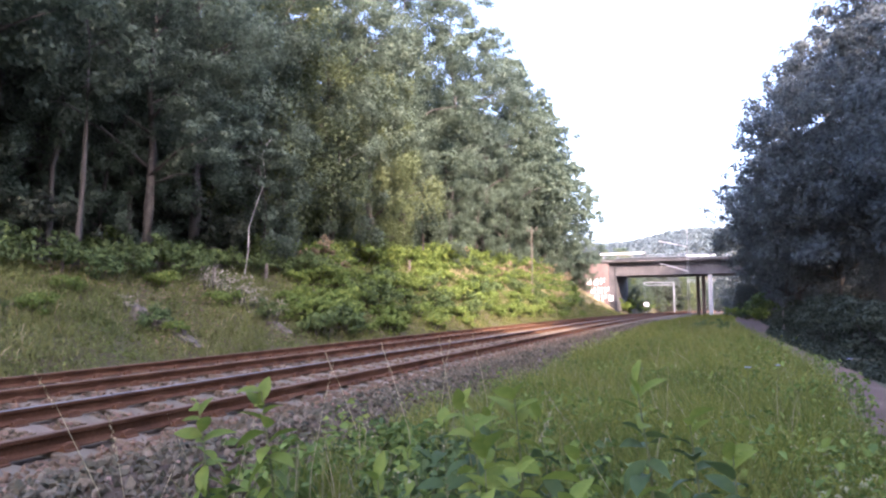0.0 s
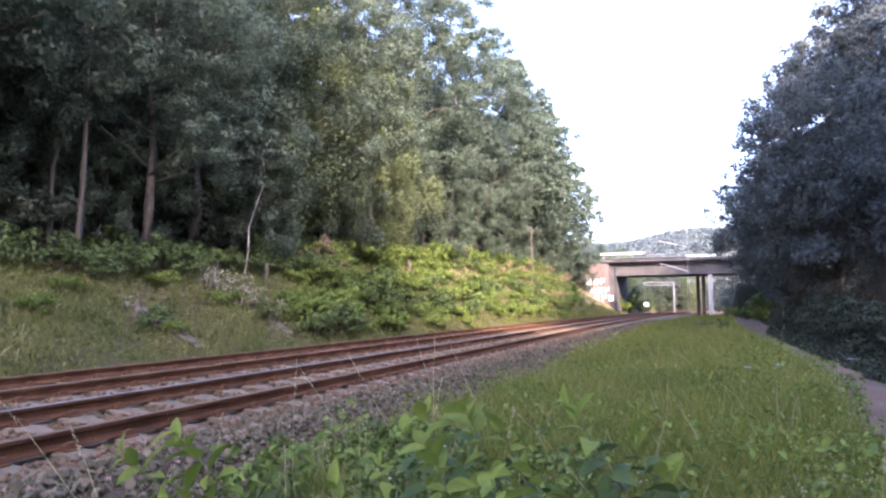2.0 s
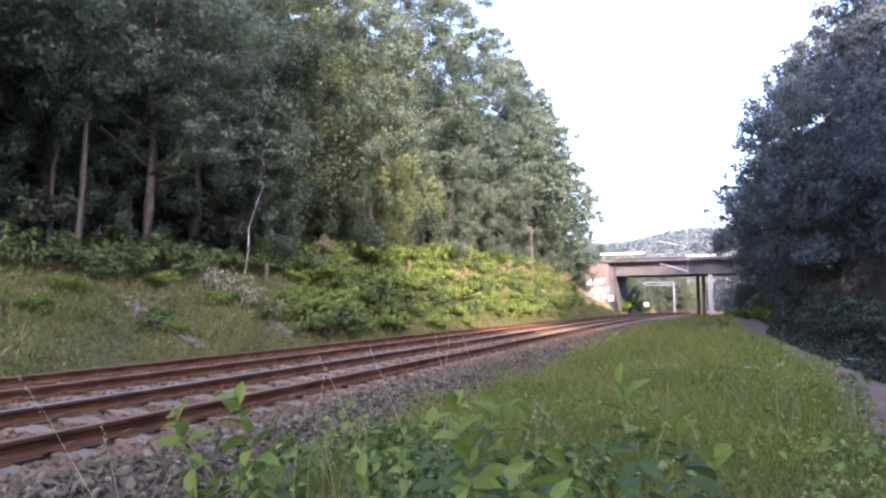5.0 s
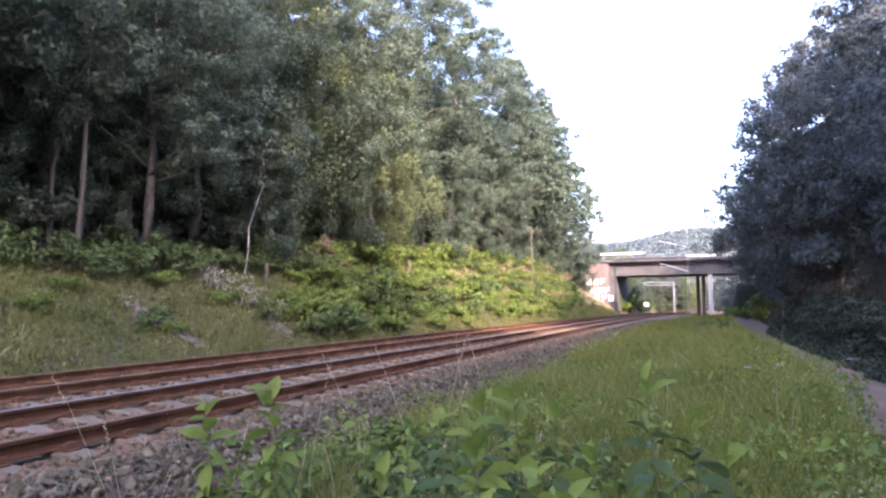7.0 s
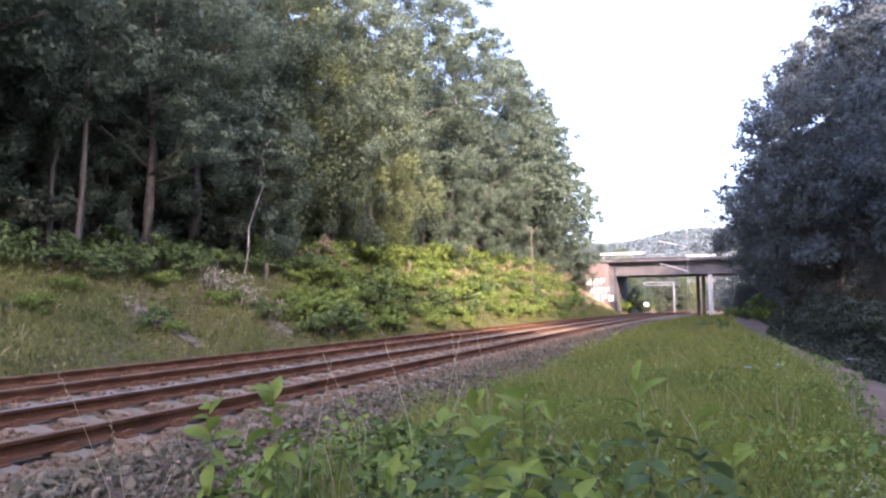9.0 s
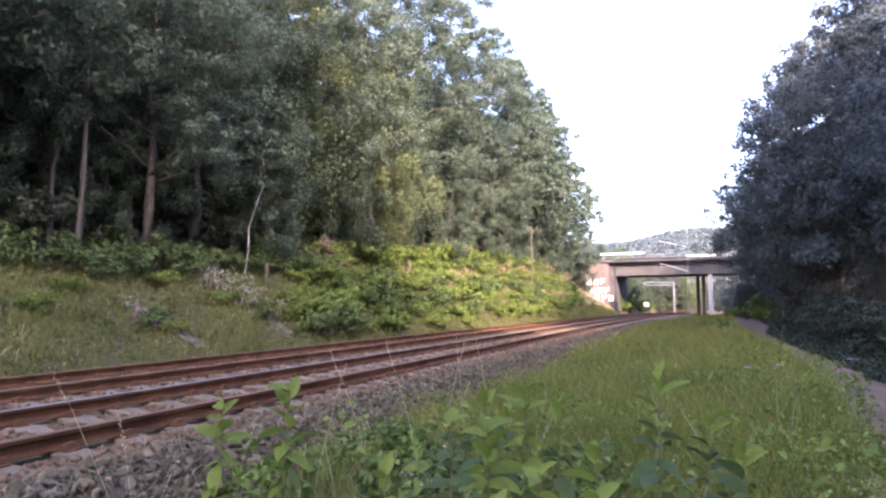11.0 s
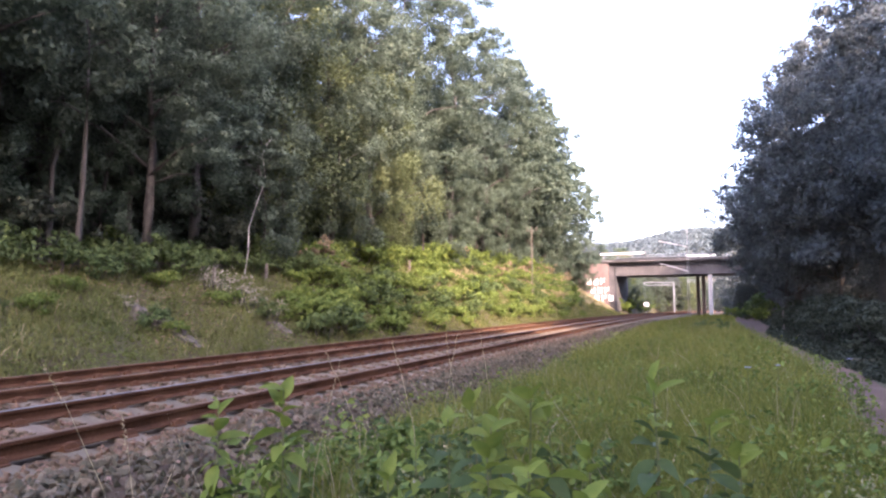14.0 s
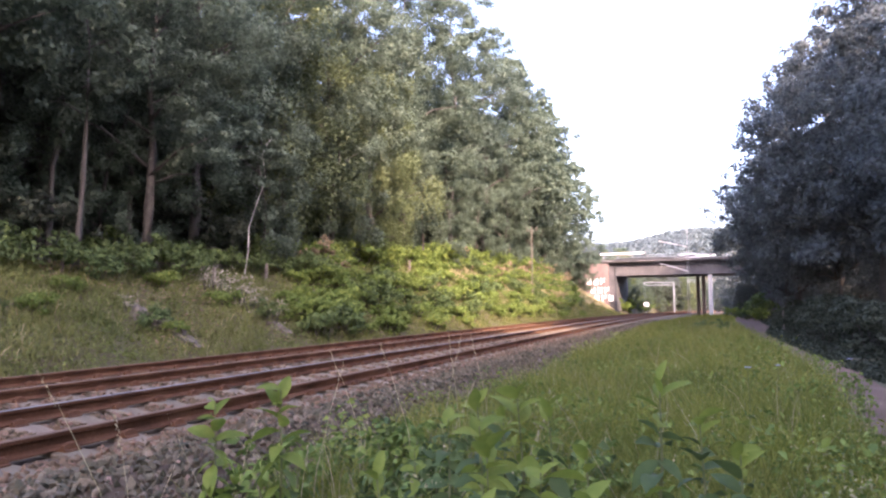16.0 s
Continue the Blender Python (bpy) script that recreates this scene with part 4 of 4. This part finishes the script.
for i, (x, y, top, lean) in enumerate(((-2.06, 3.2, 0.76, 0.10), (-1.5, 3.6, 0.62, 0.18), (-1.62, 4.6, 0.86, -0.05), (-1.9, 4.4, 0.80, -0.15), (-2.3, 4.4, 0.72, -0.2), (-2.0, 3.0, 0.35, 0.05),
                                       (-2.75, 2.6, 0.78, -0.25), (-2.45, 2.4, 0.55, -0.1), (-2.3, 2.8, 0.5, 0.12), (-1.2, 2.8, 0.55, 0.3), (-0.95, 3.4, 0.5, 0.2), (0.75, 3.4, 0.5, 0.15),
                                       (-0.3, 3.4, 0.66, -0.3), (-2.1, 5.4, 0.8, 0.1), (-1.9, 6.2, 0.8, -0.1))):
    grass_stalk(x, y, top, 60 + i, lean)


def flower(x, y, top, seed):
    """A scabious-like flower on a thin stem."""
    z0 = gz(x, y)
    root = tagged(new("wildflower"), "pale violet wildflower on a thin stem in the grass", "flower", "violet flowers")
    root.matrix_basis = pose(x, y, z0)
    bm = bmesh.new()
    tube(bm, [(0, 0, -0.03), (0.01, 0, (top - z0) * 0.6), (0, 0, top - z0)], [0.003, 0.0025, 0.002], 5)
    part("stem", bm, M_STEM, root)
    bm = bmesh.new()
    for k in range(11):
        a = 2 * math.pi * k / 11
        c, s = math.cos(a), math.sin(a)
        vs = [bm.verts.new((c * r - s * w, s * r + c * w, top - z0 + z)) for r, w, z in ((0.004, 0, 0.01), (0.02, 0.006, 0.014), (0.032, 0, 0.008), (0.02, -0.006, 0.014))]
        bm.faces.new(vs)
    part("petal_ring", bm, M_PETAL, root)
    return root


for i, (x, y, top) in enumerate(((0.42, 6.6, 0.50), (1.55, 8.3, 0.48), (0.75, 7.4, 0.46), (1.7, 7.2, 0.50))):
    flower(x, y, top, i)

# weeds along the edge of the path, and pale umbels in the grass
WEED = make_bush(51, 0.5, 0.75, M_BRAMBLE, 0.085, 90, "leggy green weed at the edge of the path", "weed", 5, M_STEM, "weed")
UMBEL = make_bush(52, 0.5, 1.1, M_UMBEL, 0.016, 480, "fine weed with small pale flowers in the grass", "weed", 7, M_STEM, "weed")
HERBS = [make_bush(71 + i, 0.42, 0.6, m, 0.065, 130, t, "weed", 6, M_STEM, "weed")
         for i, (m, t) in enumerate(((M_BRAMBLE, "leafy bright green weed in the grass"), (M_NETTLE, "leafy dull green weed in the grass"), (M_BRAMBLE, "leafy bright green weed in the grass")))]
for i in range(70):
    y = 1.7 + 3.6 * (i / 70) ** 1.3
    WEEDS.append(plant(HERBS[i % 3], -0.36 * y + rng0.uniform(-1.0, 0.75) * (0.6 + 0.2 * y), y, rng0.uniform(0.8, 1.35), group="weeds in the grass"))
for x, y, s in ((1.95, 9.6, 0.6), (2.2, 11.4, 0.75), (2.35, 12.6, 0.8), (2.4, 14.4, 0.8), (2.45, 16.4, 0.7)):
    WEEDS.append(plant(WEED, x, y, s, group="weeds by the path"))
for x, y, s in ((-1.06, 2.25, 1.0), (0.44, 2.25, 1.05), (0.54, 2.4, 1.05), (0.36, 2.1, 1.0), (0.62, 2.6, 1.0), (-1.25, 2.3, 0.85)):
    WEEDS.append(plant(UMBEL, x, y, s, group="pale-flowered weeds"))

# ---- slender trunks, posts and rocks on the bank ----
BIRCH = make_tree(61, 6.4, 1.5, 3.3, M_LEAF, 0.2, 26, M_BIRCH, "slender leaning tree with a pale trunk", lobes=9, trunk_r=0.026, lean=(0.2, 1.1))
plant(BIRCH, -14.7, 18.6, 1.0, 0)
POLE = make_tree(62, 9.0, 1.8, 4.6, M_LEAF, 0.22, 20, M_BARK, "slender grey-trunked tree at the edge of the wood", lobes=9, trunk_r=0.09, lean=(0.1, -0.1))
for x, y, s in ((-15.2, 12.4, 1.0), (-16.5, 10.8, 1.2), (-16.8, 12.8, 1.1), (-16.2, 9.6, 1.15), (-15.6, 37.0, 0.8), (-17.0, 15.8, 1.2)):
    plant(POLE, x, y, s, group="slender trees")
for x, y, h, tilt in ((-14.5, 16.9, 0.55, 3), (-14.7, 19.9, 0.6, -2), (-14.7, 31.4, 0.7, 2), (-14.8, 33.0, 0.6, -4), (-14.8, 24.4, 0.8, 12), (-14.8, 24.7, 0.7, -9)):
    bm = bmesh.new()
    tube(bm, [(0, 0, -0.3), (0.01, 0, h * 0.5), (0.0, 0.01, h), (0, 0, h + 0.02)], [0.075, 0.07, 0.06, 0.035], 8)
    ob = tagged(part("stump_post", bm, M_STUMP), "weathered grey wooden post stump on the bank", "post", "old posts on the bank")
    ob.matrix_basis = pose(x, y, gz(x, y), tilt, tilt * 0.5, 0)


bm = bmesh.new()
tube(bm, [(0, 0, -0.3), (0.01, 0, 0.7), (0.0, 0.01, 1.3), (0, 0, 1.32)], [0.055, 0.055, 0.05, 0.03], 8)
tagged(part("marker_post", bm, M_STUMP), "pale wooden marker post beside the path", "post").matrix_basis = pose(5.2, 47.0, gz(5.2, 47.0))


def rock(x, y, size, seed):
    bm = bmesh.new()
    bmesh.ops.create_icosphere(bm, subdivisions=3, radius=1.0)
    for v in bm.verts:
        n = noise.noise(v.co * 1.3 + Vector((seed, 0, 0))) * 0.45 + noise.noise(v.co * 3.1 + Vector((0, seed, 0))) * 0.2
        v.co = Vector((v.co.x * size[0], v.co.y * size[1], v.co.z * size[2])) * (1 + n)
    ob = tagged(part("rock", bm, M_ROCK), "rough pale grey rock showing through the bank grass", "rock", "rocks in the bank")
    ob.matrix_basis = pose(x, y, gz(x, y) + size[2] * 0.35, 8, 28, seed * 13 - 40)


for i, (x, y, s) in enumerate(((-12.9, 12.35, (0.34, 0.2, 0.22)), (-12.55, 12.6, (0.42, 0.2, 0.2)), (-12.1, 12.75, (0.45, 0.18, 0.16)), (-11.7, 12.8, (0.36, 0.16, 0.13)),
                               (-12.15, 17.0, (0.4, 0.16, 0.14)), (-11.8, 17.1, (0.3, 0.14, 0.12)))):
    rock(x, y, s, i + 1)


# ---- far hill woods ----
def far_woods():
    rng = np.random.default_rng(21)
    n = 4200
    x, y = rng.uniform(-330, 330, n), rng.uniform(420, 760, n)
    lob = [(a, b, float(ground(a, b)) + 4, rng.uniform(3.5, 6), 0.9) for a, b in zip(x, y)]
    P = np.concatenate([np.array(l[:3]) + unit(rng.normal(size=(40, 3)) + [0, -0.2, 0.4]) * l[3] * rng.uniform(0.7, 1.05, (40, 1)) for l in lob])
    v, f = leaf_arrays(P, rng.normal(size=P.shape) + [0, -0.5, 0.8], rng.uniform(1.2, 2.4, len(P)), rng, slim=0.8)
    tagged(link_mesh("hill_woods", mesh_of("hill_woods", v, f, M_HILL)), "wooded hill far behind the bridge, leaves blue-grey in place of haze", "woods", kind="stuff")


far_woods()


# ---- car on the bridge ----
def car():
    root = tagged(new("car"), "white car driving across the road bridge", "car")
    bm = bmesh.new()
    side = [(-2.1, 0.35), (-2.15, 0.75), (-1.95, 0.95), (-0.95, 1.05), (-0.35, 1.50), (1.35, 1.52), (1.95, 1.05), (2.1, 0.9), (2.1, 0.35)]
    L = [bm.verts.new((x, -0.85 if z < 1.1 else -0.68, z)) for x, z in side]
    R = [bm.verts.new((x, 0.85 if z < 1.1 else 0.68, z)) for x, z in side]
    for k in range(len(side)):
        j = (k + 1) % len(side)
        bm.faces.new((L[k], L[j], R[j], R[k]))
    bm.faces.new(L[::-1]), bm.faces.new(R)
    bmesh.ops.recalc_face_normals(bm, faces=bm.faces)
    bmesh.ops.bevel(bm, geom=list(bm.edges), offset=0.05, segments=2, affect="EDGES")
    part("body", bm, M_WHITE, root, "glossy white bodywork")
    for s in (-1, 1):
        bm = bmesh.new()
        vs = [bm.verts.new((x, s * w, z)) for x, z, w in ((-0.75, 1.08, 0.835), (-0.28, 1.42, 0.725), (1.28, 1.44, 0.72), (1.65, 1.1, 0.83))]
        bm.faces.new(vs)
        bmesh.ops.solidify(bm, geom=list(bm.faces), thickness=0.02)
        part("side_window", bm, M_DARKSTEEL, root, "dark glass")
        for x in (-1.35, 1.3):
            bm = bmesh.new()
            bmesh.ops.create_cone(bm, cap_ends=True, segments=20, radius1=0.32, radius2=0.32, depth=0.2, matrix=Matrix.Translation((x, s * 0.78, 0.32)) @ Matrix.Rotation(math.pi / 2, 4, "X"))
            part("wheel", bm, M_DARKSTEEL, root)
    return root


CAR = car()


# ---- what moves ----
def wave(t, k):
    """A light unrest of the air, in degrees."""
    return 2.2 * math.sin(2.3 * t + k * 1.7) + 1.3 * math.sin(4.1 * t + k * 2.9)


GUST = ((0.0, -7), (0.3, -10), (0.6, -31), (0.9, -47), (1.2, -38), (1.5, -20), (1.8, -32), (2.1, -45), (2.4, -40), (2.7, -36), (3.0, -34), (3.3, -38), (3.6, -35), (3.9, -22),
        (4.2, -15), (5.2, -17), (6.3, -18), (6.5, -7), (7.0, -4), (7.5, -13), (8.0, -3), (8.5, 0), (9.0, -3), (10.2, 1), (11.5, 5), (12.0, 7), (12.5, 2), (13.0, 2), (13.5, -3), (14.0, 1),
        (14.5, -1), (15.0, -1), (15.5, -2), (16.0, 0))


def motions():
    for shoot, low, swing, seed in SHOOTS:
        walk(shoot, [(t, pose(0, 0, low, 0.4 * wave(t, seed), swing * a + (wave(t, seed) if seed > 3 else 0), 0)) for t, a in GUST])
    for root, m, seed in STALKS:
        walk(root, [(t, m @ pose(0, 0, 0, 0, 0.25 * a + 0.8 * wave(t, seed), 0)) for t, a in GUST])
    for i, weed in enumerate(WEEDS):
        m = weed.matrix_basis.copy()
        lean = Matrix.Translation(m.translation)
        walk(weed, [(t, lean @ pose(0, 0, 0, 0.5 * wave(t, i), 0.22 * a + 0.9 * wave(t, i + 0.4), 0) @ lean.inverted() @ m) for t, a in GUST])
    road = pose(-9.0, 93.0, 6.6, 0, 0, -5)
    walk(CAR, [(t, road @ pose(x, 3.0, 0)) for t, x in ((0.0, 58.0), (9.6, 58.0), (10.2, 55.5), (15.2, 14.4), (16.0, 7.6))])


motions()
